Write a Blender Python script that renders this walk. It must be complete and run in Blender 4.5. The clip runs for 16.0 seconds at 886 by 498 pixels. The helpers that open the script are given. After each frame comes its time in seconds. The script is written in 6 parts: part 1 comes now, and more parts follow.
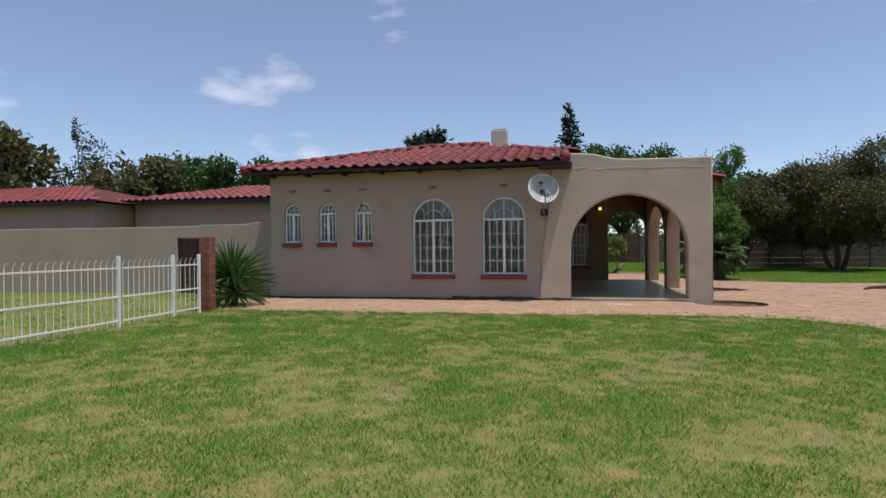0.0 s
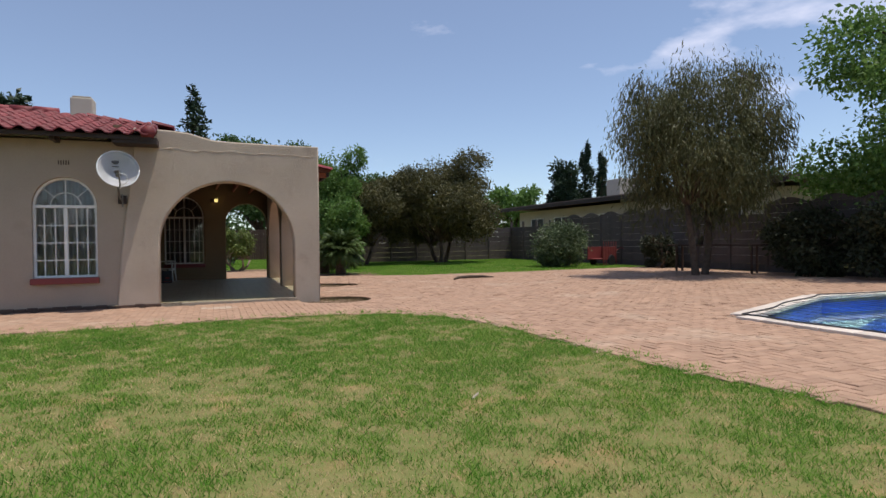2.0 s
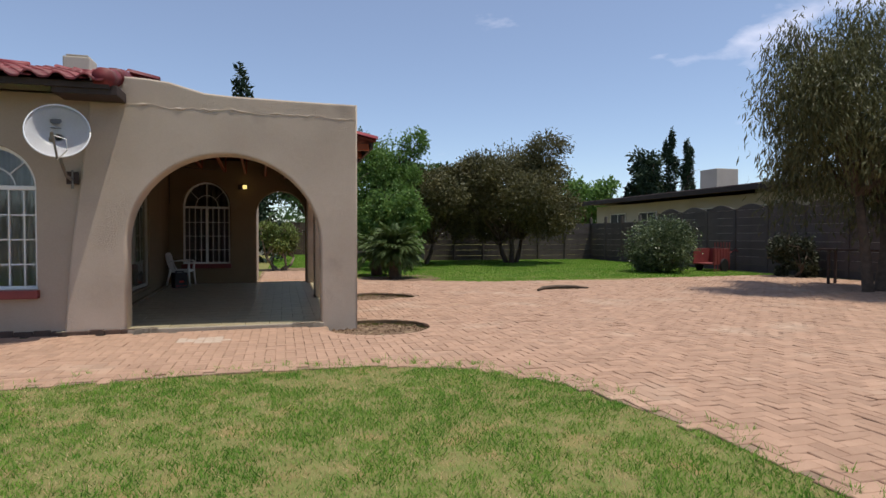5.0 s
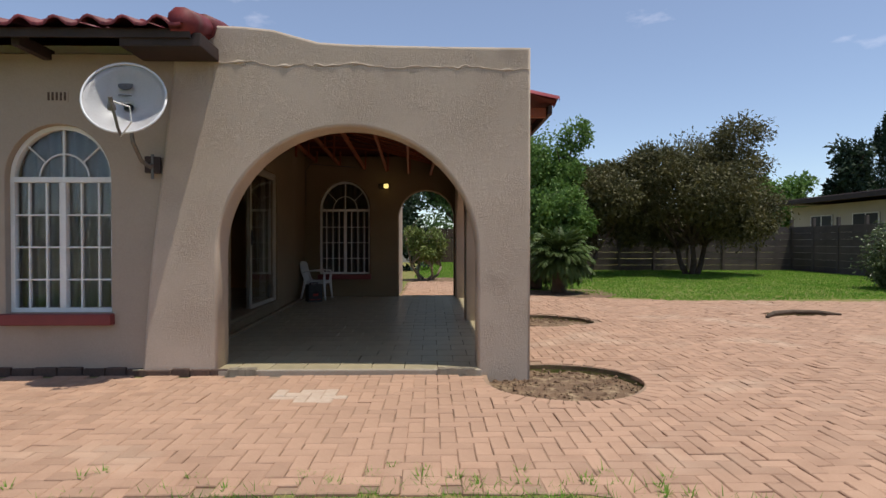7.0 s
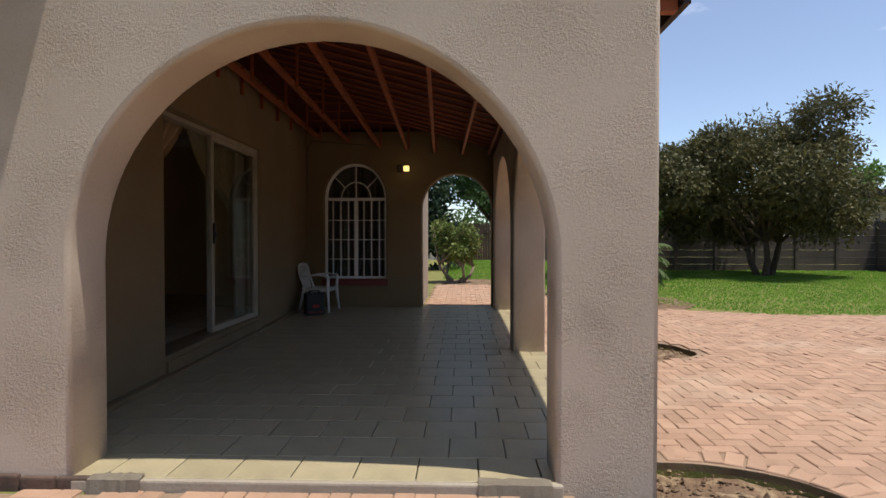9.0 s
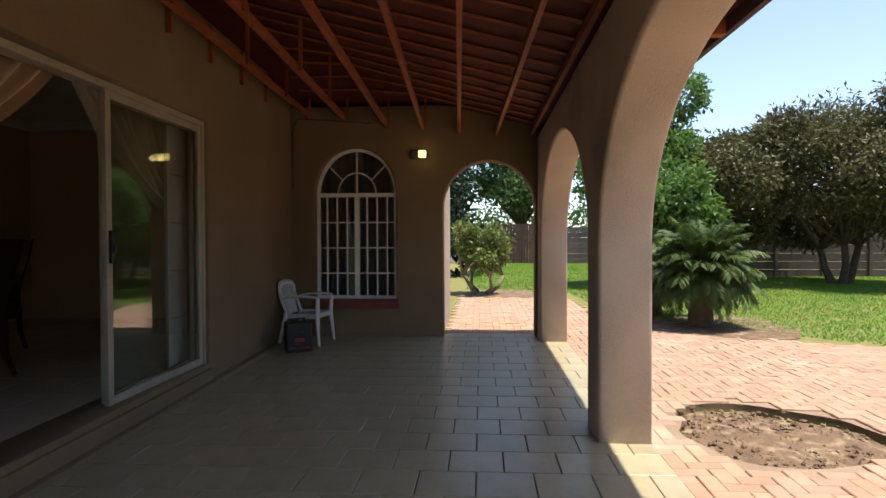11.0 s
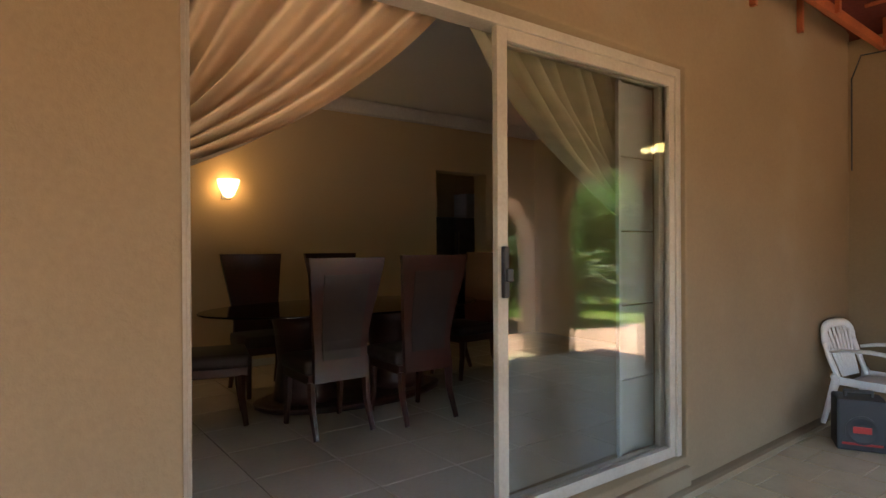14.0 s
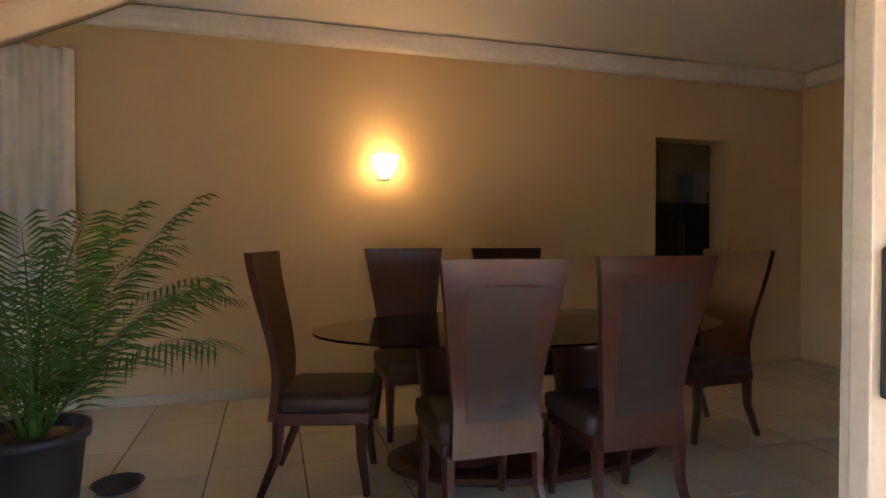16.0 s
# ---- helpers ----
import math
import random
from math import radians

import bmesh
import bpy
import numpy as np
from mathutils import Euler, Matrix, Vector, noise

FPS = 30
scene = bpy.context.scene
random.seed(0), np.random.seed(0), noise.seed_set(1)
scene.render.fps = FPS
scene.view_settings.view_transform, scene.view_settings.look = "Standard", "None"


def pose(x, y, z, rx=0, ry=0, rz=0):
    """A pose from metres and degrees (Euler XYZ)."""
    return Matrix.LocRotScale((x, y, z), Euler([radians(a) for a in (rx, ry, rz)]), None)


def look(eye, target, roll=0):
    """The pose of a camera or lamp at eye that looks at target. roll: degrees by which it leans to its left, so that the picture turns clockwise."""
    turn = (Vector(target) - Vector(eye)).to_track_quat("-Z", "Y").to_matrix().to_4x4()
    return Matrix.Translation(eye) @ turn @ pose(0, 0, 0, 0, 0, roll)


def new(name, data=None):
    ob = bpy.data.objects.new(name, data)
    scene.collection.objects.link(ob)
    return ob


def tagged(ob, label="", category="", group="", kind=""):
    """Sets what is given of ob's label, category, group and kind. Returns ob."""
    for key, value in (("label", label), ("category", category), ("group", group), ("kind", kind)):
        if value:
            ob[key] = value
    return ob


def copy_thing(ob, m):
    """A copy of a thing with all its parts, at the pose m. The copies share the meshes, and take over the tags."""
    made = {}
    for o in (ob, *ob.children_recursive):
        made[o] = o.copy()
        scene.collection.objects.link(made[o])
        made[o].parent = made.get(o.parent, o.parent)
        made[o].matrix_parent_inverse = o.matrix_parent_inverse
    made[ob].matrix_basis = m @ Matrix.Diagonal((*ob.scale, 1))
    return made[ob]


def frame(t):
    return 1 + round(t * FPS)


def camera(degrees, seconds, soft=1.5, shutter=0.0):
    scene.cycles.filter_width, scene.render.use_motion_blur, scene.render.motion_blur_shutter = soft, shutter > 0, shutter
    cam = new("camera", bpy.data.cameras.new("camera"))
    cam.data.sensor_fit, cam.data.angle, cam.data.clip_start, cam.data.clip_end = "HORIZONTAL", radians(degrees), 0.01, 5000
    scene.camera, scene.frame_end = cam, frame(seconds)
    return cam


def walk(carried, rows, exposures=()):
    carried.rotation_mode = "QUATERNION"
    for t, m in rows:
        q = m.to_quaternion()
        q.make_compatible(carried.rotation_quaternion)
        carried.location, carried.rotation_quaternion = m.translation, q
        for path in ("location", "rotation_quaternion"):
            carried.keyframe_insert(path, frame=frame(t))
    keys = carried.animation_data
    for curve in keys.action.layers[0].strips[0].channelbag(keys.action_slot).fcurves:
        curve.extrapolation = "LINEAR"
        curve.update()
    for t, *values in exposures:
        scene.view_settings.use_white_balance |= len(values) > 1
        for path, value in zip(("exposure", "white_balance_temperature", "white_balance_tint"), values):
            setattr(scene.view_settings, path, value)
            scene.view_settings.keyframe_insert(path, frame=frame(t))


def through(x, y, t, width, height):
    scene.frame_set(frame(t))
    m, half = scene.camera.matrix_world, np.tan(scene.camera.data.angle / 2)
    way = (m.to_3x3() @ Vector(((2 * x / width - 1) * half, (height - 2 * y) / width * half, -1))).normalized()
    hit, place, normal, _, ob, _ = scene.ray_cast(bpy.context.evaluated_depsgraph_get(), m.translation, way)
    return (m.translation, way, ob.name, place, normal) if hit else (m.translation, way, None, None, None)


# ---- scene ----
cam = camera(74.3, 16.0)
PATH = [
    (0, (-0.113, -0.145, 1.314), (-0.532, 1.811, 1.309), -0.5),
    (0.5, (0.166, 0.144, 1.272), (0.037, 2.14, 1.267), -0.6),
    (1, (0.355, 0.44, 1.26), (0.581, 2.428, 1.251), -0.7),
    (1.5, (0.678, 0.763, 1.276), (1.213, 2.69, 1.257), -0.7),
    (2, (0.971, 1.245, 1.256), (1.696, 3.109, 1.229), -0.7),
    (2.5, (1.317, 1.82, 1.294), (2.237, 3.595, 1.262), -0.7),
    (3, (1.613, 2.423, 1.317), (2.577, 4.175, 1.284), -0.5),
    (3.5, (1.795, 3.094, 1.317), (2.743, 4.855, 1.284), -0.4),
    (4, (1.941, 3.835, 1.298), (2.805, 5.639, 1.266), -0.3),
    (4.5, (1.963, 4.432, 1.348), (2.634, 6.316, 1.309), 0.0),
    (5, (1.989, 5.172, 1.371), (2.516, 7.1, 1.326), 0.1),
    (5.2, (1.989, 5.46, 1.4), (2.453, 7.405, 1.349), 0.4),
    (7.3, (2.074, 8.527, 1.35), (2.083, 10.526, 1.329), -0.1),
    (7.5, (2.071, 8.84, 1.345), (2.069, 10.84, 1.321), -0.1),
    (8, (2.055, 9.54, 1.358), (2.019, 11.539, 1.336), 0.1),
    (8.2, (2.056, 9.799, 1.345), (1.998, 11.797, 1.32), 0.1),
    (10.5, (1.892, 12.807, 1.479), (1.818, 14.805, 1.438), -0.1),
    (11, (1.823, 13.445, 1.487), (1.693, 15.44, 1.45), -0.2),
    (11.5, (1.786, 13.978, 1.507), (1.484, 15.955, 1.473), -0.2),
    (12, (1.761, 14.409, 1.547), (1.11, 16.3, 1.513), -0.2),
    (12.5, (1.644, 14.816, 1.558), (0.677, 16.566, 1.532), -0.3),
    (13, (1.498, 15.148, 1.551), (0.282, 16.735, 1.532), -0.3),
    (13.5, (1.345, 15.438, 1.568), (-0.085, 16.836, 1.552), -0.0),
    (14, (1.153, 15.646, 1.547), (-0.454, 16.837, 1.541), -0.3),
    (14.5, (0.876, 15.914, 1.574), (-0.852, 16.921, 1.551), -0.3),
    (15, (0.601, 16.157, 1.578), (-1.208, 17.009, 1.547), -0.4),
    (15.5, (0.287, 16.354, 1.566), (-1.585, 17.056, 1.538), 0.1),
    (16, (-0.139, 16.527, 1.561), (-2.057, 17.091, 1.527), 0.1),
]
EXPOSURES = [(0.0, -0.13, 6600, 10), (5.2, -0.05, 6700, 10), (8.2, 0.0, 6750, 10), (10.3, 0.75, 6700, 10), (11.0, 0.95, 6800, 10), (12.0, 1.55, 7250, 10), (12.5, 2.0, 7450, 10), (13.0, 2.5, 7500, 10), (13.5, 2.9, 7500, 10), (14.0, 3.25, 7150, 10), (14.5, 3.45, 7000, 10), (15.6, 3.75, 7050, 10), (16.0, 4.6, 6800, 12)]
walk(cam, [(t, look(eye, target, roll)) for t, eye, target, roll in PATH], EXPOSURES)

# ---- light ----
SUN_WAY = Vector((0.265, -0.11, 1.0)).normalized()
world = bpy.data.worlds.new("sky")
scene.world = world
world.use_nodes = True
wn, wl = world.node_tree.nodes, world.node_tree.links
sky = wn.new("ShaderNodeTexSky")
sky.sky_type = "NISHITA"
sky.sun_disc = False
sky.sun_elevation = math.asin(SUN_WAY.z)
sky.sun_rotation = math.atan2(SUN_WAY.x, SUN_WAY.y)
sky.altitude = 1600
sky.air_density, sky.dust_density, sky.ozone_density = 1.0, 1.0, 2.6
# a few soft fair-weather clouds
geo = wn.new("ShaderNodeTexCoord")
cloud_noise = wn.new("ShaderNodeTexNoise")
cloud_noise.inputs["Scale"].default_value = 3.2
cloud_noise.inputs["Detail"].default_value = 7
cloud_noise.inputs["Roughness"].default_value = 0.55
stretch = wn.new("ShaderNodeMapping")
stretch.inputs["Scale"].default_value = (1.0, 1.0, 2.6)
stretch.inputs["Location"].default_value = (0.35, 0.1, 0.2)
wl.new(geo.outputs["Generated"], stretch.inputs["Vector"])
wl.new(stretch.outputs["Vector"], cloud_noise.inputs["Vector"])
cover = wn.new("ShaderNodeMapRange")
cover.inputs["From Min"].default_value, cover.inputs["From Max"].default_value = 0.60, 0.80
cover.inputs["To Min"].default_value, cover.inputs["To Max"].default_value = 0.065, 0.75
wl.new(cloud_noise.outputs["Fac"], cover.inputs["Value"])
tint = wn.new("ShaderNodeMix")
tint.data_type = "RGBA"
tint.inputs["B"].default_value = (9.0, 8.7, 9.8, 1)
wl.new(cover.outputs["Result"], tint.inputs["Factor"])
wl.new(sky.outputs["Color"], tint.inputs["A"])
back = wn["Background"]
back.inputs["Strength"].default_value = 0.15
wl.new(tint.outputs["Result"], back.inputs["Color"])
sun = new("sun", bpy.data.lights.new("sun", "SUN"))
sun.data.energy, sun.data.angle, sun.data.color = 4.4, radians(0.6), (1.0, 0.955, 0.88)
sun.matrix_world = look(SUN_WAY * 40, (0, 0, 0))


# ---- materials ----
def mat(name, a, b=None, rough=0.8, scale=6.0, fine=90.0, bump=0.2, depth=0.01, metal=0.0, spec=0.4, per_object=0.0, island=0.0, stain=None, stain_at=(0.55, 0.7), stain_scale=1.2, patchy=False):
    """A surface with two scales of colour change, fine relief and optional stains."""
    m = bpy.data.materials.new(name)
    m.use_nodes = True
    n, l = m.node_tree.nodes, m.node_tree.links
    p = n["Principled BSDF"]
    p.inputs["Roughness"].default_value, p.inputs["Metallic"].default_value = rough, metal
    p.inputs["Specular IOR Level"].default_value = spec
    b = b or tuple(c * 0.78 for c in a)
    tc = n.new("ShaderNodeTexCoord")
    big, small = n.new("ShaderNodeTexNoise"), n.new("ShaderNodeTexNoise")
    big.inputs["Scale"].default_value, small.inputs["Scale"].default_value = scale, fine
    big.inputs["Detail"].default_value, small.inputs["Detail"].default_value = 4, 3
    for t in (big, small):
        l.new(tc.outputs["Object"], t.inputs["Vector"])
    mix = n.new("ShaderNodeMath")
    mix.operation = "MULTIPLY_ADD"
    mix.inputs[1].default_value, mix.inputs[2].default_value = 0.45, 0.0
    l.new(small.outputs["Fac"], mix.inputs[0])
    add = n.new("ShaderNodeMath")
    add.operation = "MULTIPLY_ADD"
    add.inputs[1].default_value = 0.75
    l.new(big.outputs["Fac"], add.inputs[0])
    l.new(mix.outputs[0], add.inputs[2])
    ramp = n.new("ShaderNodeMapRange")
    ramp.inputs["From Min"].default_value, ramp.inputs["From Max"].default_value = 0.4, 0.8
    l.new(add.outputs[0], ramp.inputs["Value"])
    col = n.new("ShaderNodeMix")
    col.data_type = "RGBA"
    col.inputs["A"].default_value, col.inputs["B"].default_value = (*a, 1), (*b, 1)
    l.new(ramp.outputs["Result"], col.inputs["Factor"])
    out = col.outputs["Result"]
    if stain:
        sn = n.new("ShaderNodeTexNoise")
        sn.inputs["Scale"].default_value, sn.inputs["Detail"].default_value = stain_scale, 6
        l.new(tc.outputs["Object"], sn.inputs["Vector"])
        sr = n.new("ShaderNodeMapRange")
        sr.inputs["From Min"].default_value, sr.inputs["From Max"].default_value = stain_at
        l.new(sn.outputs["Fac"], sr.inputs["Value"])
        sm = n.new("ShaderNodeMix")
        sm.data_type = "RGBA"
        sm.inputs["B"].default_value = (*stain, 1)
        l.new(sr.outputs["Result"], sm.inputs["Factor"])
        l.new(out, sm.inputs["A"])
        out = sm.outputs["Result"]
    if per_object or island:
        if island:
            src, amount = n.new("ShaderNodeNewGeometry").outputs["Random Per Island"], island
        else:
            src, amount = n.new("ShaderNodeObjectInfo").outputs["Random"], per_object
        vr = n.new("ShaderNodeMapRange")
        vr.inputs["To Min"].default_value, vr.inputs["To Max"].default_value = 1 - amount, 1 + amount
        l.new(src, vr.inputs["Value"])
        hs = n.new("ShaderNodeHueSaturation")
        l.new(vr.outputs["Result"], hs.inputs["Value"])
        l.new(out, hs.inputs["Color"])
        out = hs.outputs["Color"]
    l.new(out, p.inputs["Base Color"])
    if bump:
        bp = n.new("ShaderNodeBump")
        bp.inputs["Strength"].default_value, bp.inputs["Distance"].default_value = bump, depth
        l.new(add.outputs[0], bp.inputs["Height"])
        if patchy:
            # thrown spatter in places, trowelled smooth in others
            ps, pr = n.new("ShaderNodeTexNoise"), n.new("ShaderNodeMapRange")
            ps.inputs["Scale"].default_value, ps.inputs["Detail"].default_value = 2.6, 5
            l.new(tc.outputs["Object"], ps.inputs["Vector"])
            l.new(ps.outputs["Fac"], pr.inputs["Value"])
            pr.inputs["From Min"].default_value, pr.inputs["From Max"].default_value = 0.38, 0.62
            pr.inputs["To Min"].default_value, pr.inputs["To Max"].default_value = 0.15 * bump, bump
            l.new(pr.outputs["Result"], bp.inputs["Strength"])
            small.inputs["Roughness"].default_value, small.inputs["Distortion"].default_value = 0.72, 0.2
        l.new(bp.outputs["Normal"], p.inputs["Normal"])
    return m


def glow(name, color, strength):
    m = bpy.data.materials.new(name)
    m.use_nodes = True
    p = m.node_tree.nodes["Principled BSDF"]
    p.inputs["Base Color"].default_value = (*color, 1)
    p.inputs["Emission Color"].default_value = (*color, 1)
    p.inputs["Emission Strength"].default_value = strength
    return m


def clear(name, color, rough=0.0, ior=1.45):
    m = bpy.data.materials.new(name)
    m.use_nodes = True
    p = m.node_tree.nodes["Principled BSDF"]
    p.inputs["Base Color"].default_value = (*color, 1)
    p.inputs["Transmission Weight"].default_value = 1.0
    p.inputs["Roughness"].default_value, p.inputs["IOR"].default_value = rough, ior
    return m


def leafy(name, a, b, through=0.25, rough=0.55, spec=0.3):
    """Leaves: colour varies leaf by leaf, some light passes through."""
    m = bpy.data.materials.new(name)
    m.use_nodes = True
    n, l = m.node_tree.nodes, m.node_tree.links
    p = n["Principled BSDF"]
    p.inputs["Roughness"].default_value = rough
    p.inputs["Specular IOR Level"].default_value = spec
    g = n.new("ShaderNodeNewGeometry")
    tc = n.new("ShaderNodeTexCoord")
    no = n.new("ShaderNodeTexNoise")
    no.inputs["Scale"].default_value = 0.9
    l.new(tc.outputs["Object"], no.inputs["Vector"])
    ad = n.new("ShaderNodeMath")
    ad.operation = "MULTIPLY_ADD"
    ad.inputs[1].default_value = 0.55
    l.new(g.outputs["Random Per Island"], ad.inputs[0])
    l.new(no.outputs["Fac"], ad.inputs[2])
    mr = n.new("ShaderNodeMapRange")
    mr.inputs["From Min"].default_value, mr.inputs["From Max"].default_value = 0.4, 1.1
    l.new(ad.outputs[0], mr.inputs["Value"])
    c = n.new("ShaderNodeMix")
    c.data_type = "RGBA"
    c.inputs["A"].default_value, c.inputs["B"].default_value = (*a, 1), (*b, 1)
    l.new(mr.outputs["Result"], c.inputs["Factor"])
    l.new(c.outputs["Result"], p.inputs["Base Color"])
    tr = n.new("ShaderNodeBsdfTranslucent")
    l.new(c.outputs["Result"], tr.inputs["Color"])
    mx = n.new("ShaderNodeMixShader")
    mx.inputs["Fac"].default_value = through
    l.new(p.outputs["BSDF"], mx.inputs[1])
    l.new(tr.outputs["BSDF"], mx.inputs[2])
    l.new(mx.outputs["Shader"], n["Material Output"].inputs["Surface"])
    return m


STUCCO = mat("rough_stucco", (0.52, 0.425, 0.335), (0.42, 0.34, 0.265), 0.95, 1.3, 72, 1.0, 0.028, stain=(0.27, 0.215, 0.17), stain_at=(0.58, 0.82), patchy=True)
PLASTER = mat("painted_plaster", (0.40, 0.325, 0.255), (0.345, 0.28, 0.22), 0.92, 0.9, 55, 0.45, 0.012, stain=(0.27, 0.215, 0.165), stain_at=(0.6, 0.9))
# same paint as outside, darkened: the covered patio's shade is in this colour
PLASTER_SHADED = mat("shaded_patio_plaster", (0.218, 0.155, 0.086), (0.172, 0.121, 0.067), 0.92, 0.9, 42, 0.6, 0.014, stain=(0.225, 0.18, 0.118), stain_at=(0.58, 0.85), patchy=True)
ROOM_PAINT = mat("room_paint", (0.62, 0.46, 0.27), (0.57, 0.42, 0.24), 0.9, 0.8, 60, 0.3, 0.006)
CEILING_PAINT = mat("ceiling_paint", (0.80, 0.78, 0.74), (0.74, 0.72, 0.68), 0.9, 0.7, 30, 0.08)
CORNICE_PAINT = mat("cornice_paint", (0.78, 0.74, 0.68), None, 0.8, 2, 30, 0.05)
WHITE_PAINT = mat("white_gloss_paint", (0.8, 0.79, 0.76), (0.68, 0.66, 0.62), 0.45, 3, 40, 0.15, 0.002, stain=(0.45, 0.36, 0.28), stain_at=(0.74, 0.84), stain_scale=9)
RED_PAINT = mat("oxide_red_paint", (0.235, 0.05, 0.045), (0.17, 0.035, 0.035), 0.6, 4, 60, 0.3, 0.004)
PLINTH_DARK = mat("dark_damp_course", (0.12, 0.075, 0.055), (0.06, 0.04, 0.032), 0.9, 5, 50, 0.6)
TILE_RED = mat("red_roof_tile", (0.235, 0.036, 0.038), (0.14, 0.022, 0.027), 0.62, 3, 50, 0.35, 0.006, per_object=0.28, stain=(0.16, 0.07, 0.06), stain_at=(0.58, 0.75), stain_scale=3)
TILE_RED_BULK = mat("red_roof_tile_field", (0.235, 0.036, 0.038), (0.14, 0.022, 0.027), 0.62, 3, 50, 0.35, 0.006, island=0.28, stain=(0.16, 0.07, 0.06), stain_at=(0.58, 0.75), stain_scale=3)
STAINED_WOOD = mat("red_stained_timber", (0.33, 0.088, 0.03), (0.19, 0.047, 0.018), 0.6, 3, 60, 0.3)
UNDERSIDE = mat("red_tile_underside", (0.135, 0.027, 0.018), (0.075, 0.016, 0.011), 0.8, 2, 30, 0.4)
DARK_WOOD = mat("dark_fascia_timber", (0.05, 0.03, 0.025), (0.025, 0.017, 0.015), 0.7, 3, 50, 0.3)
TILE_FLOOR = mat("patio_tile_glaze", (0.43, 0.37, 0.235), (0.35, 0.295, 0.185), 0.30, 5, 45, 0.12, 0.002, spec=0.5, per_object=0.07, stain=(0.27, 0.225, 0.15), stain_at=(0.6, 0.8), stain_scale=2.2)
GROUT = mat("dark_grout", (0.10, 0.085, 0.065), None, 0.95, 8, 80, 0.3)
PATIO_GROUT = mat("patio_grout", (0.25, 0.21, 0.14), (0.15, 0.125, 0.085), 0.95, 3, 60, 0.3)
ROOM_TILE = mat("room_tile_glaze", (0.58, 0.52, 0.42), (0.51, 0.455, 0.365), 0.22, 3, 40, 0.06, 0.002, spec=0.5, per_object=0.05)
CONCRETE = mat("worn_concrete", (0.38, 0.33, 0.26), (0.29, 0.245, 0.19), 0.9, 3, 60, 0.5)
BRICK_PAVE = mat("clay_paver", (0.41, 0.262, 0.178), (0.33, 0.20, 0.132), 0.9, 5, 90, 0.5, 0.006, per_object=0.09, stain=(0.47, 0.355, 0.26), stain_at=(0.56, 0.85), stain_scale=0.8)
BRICK_PAVE_BULK = mat("clay_paver_field", (0.41, 0.262, 0.178), (0.33, 0.20, 0.132), 0.9, 5, 90, 0.5, 0.006, island=0.12, stain=(0.47, 0.355, 0.26), stain_at=(0.56, 0.85), stain_scale=0.8)
BRICK_PALE = mat("limed_paver", (0.52, 0.42, 0.33), (0.42, 0.30, 0.22), 0.9, 9, 90, 0.5, 0.006, per_object=0.08)
JOINT_SAND = mat("joint_sand", (0.33, 0.225, 0.15), (0.20, 0.14, 0.095), 0.98, 2, 60, 0.5)
SOIL = mat("dry_soil", (0.20, 0.125, 0.075), (0.12, 0.075, 0.045), 0.98, 7, 60, 1.0, 0.03, stain=(0.34, 0.25, 0.15), stain_at=(0.5, 0.7), stain_scale=8)
LAWN = mat("lawn_thatch", (0.125, 0.165, 0.042), (0.235, 0.195, 0.085), 0.97, 5.1, 70, 0.8, 0.02, spec=0.1, stain=(0.34, 0.215, 0.105), stain_at=(0.56, 0.80), stain_scale=2.4)
# concrete grey darkened to carry the deep shade of the garden trees
PRECAST_SHADED = mat("shaded_precast_concrete", (0.125, 0.105, 0.096), (0.08, 0.067, 0.062), 0.95, 2, 40, 0.6, 0.01, per_object=0.12, stain=(0.09, 0.075, 0.07), stain_at=(0.5, 0.75))
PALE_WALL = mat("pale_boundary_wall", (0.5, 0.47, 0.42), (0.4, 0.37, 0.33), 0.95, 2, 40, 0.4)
GATE_WOOD = mat("weathered_dark_boards", (0.085, 0.05, 0.035), (0.05, 0.03, 0.022), 0.85, 4, 60, 0.4, per_object=0.2)
BARK = mat("bark", (0.13, 0.095, 0.07), (0.07, 0.05, 0.035), 0.95, 8, 60, 1.0, 0.03)
PALE_BARK = mat("pale_bark", (0.24, 0.185, 0.14), (0.15, 0.11, 0.08), 0.95, 8, 60, 0.8, 0.02)
BLACK_PLASTIC = mat("black_plastic", (0.02, 0.02, 0.022), None, 0.5, 5, 80, 0.1)
RED_PLASTIC = mat("red_plastic", (0.38, 0.02, 0.015), None, 0.45, 5, 60, 0.1)
CHAIR_PLASTIC = mat("white_moulded_plastic", (0.72, 0.71, 0.68), (0.62, 0.61, 0.58), 0.42, 3, 50, 0.08, stain=(0.45, 0.41, 0.36), stain_at=(0.68, 0.85), stain_scale=6)
ALU = mat("weathered_aluminium", (0.44, 0.39, 0.31), (0.34, 0.30, 0.235), 0.5, 4, 60, 0.1, metal=0.25)
DISH_PAINT = mat("dish_enamel", (0.72, 0.72, 0.73), (0.64, 0.64, 0.65), 0.4, 3, 50, 0.05)
GREY_METAL = mat("galvanised_steel", (0.25, 0.235, 0.22), (0.14, 0.125, 0.11), 0.45, 6, 60, 0.1, metal=0.7)
CURTAIN = mat("sand_satin_curtain", (0.56, 0.43, 0.285), (0.49, 0.37, 0.24), 0.55, 3, 220, 0.2, 0.002)
CURTAIN_PALE = mat("cream_lined_curtain", (0.62, 0.55, 0.36), (0.55, 0.48, 0.31), 0.7, 3, 200, 0.2, 0.002)
# darkened copy of the net curtain; the patio's shade is put into its colour
NET_CURTAIN_SHADED = leafy("shaded_patterned_curtain", (0.10, 0.095, 0.09), (0.27, 0.26, 0.25), 0.4, 0.9)
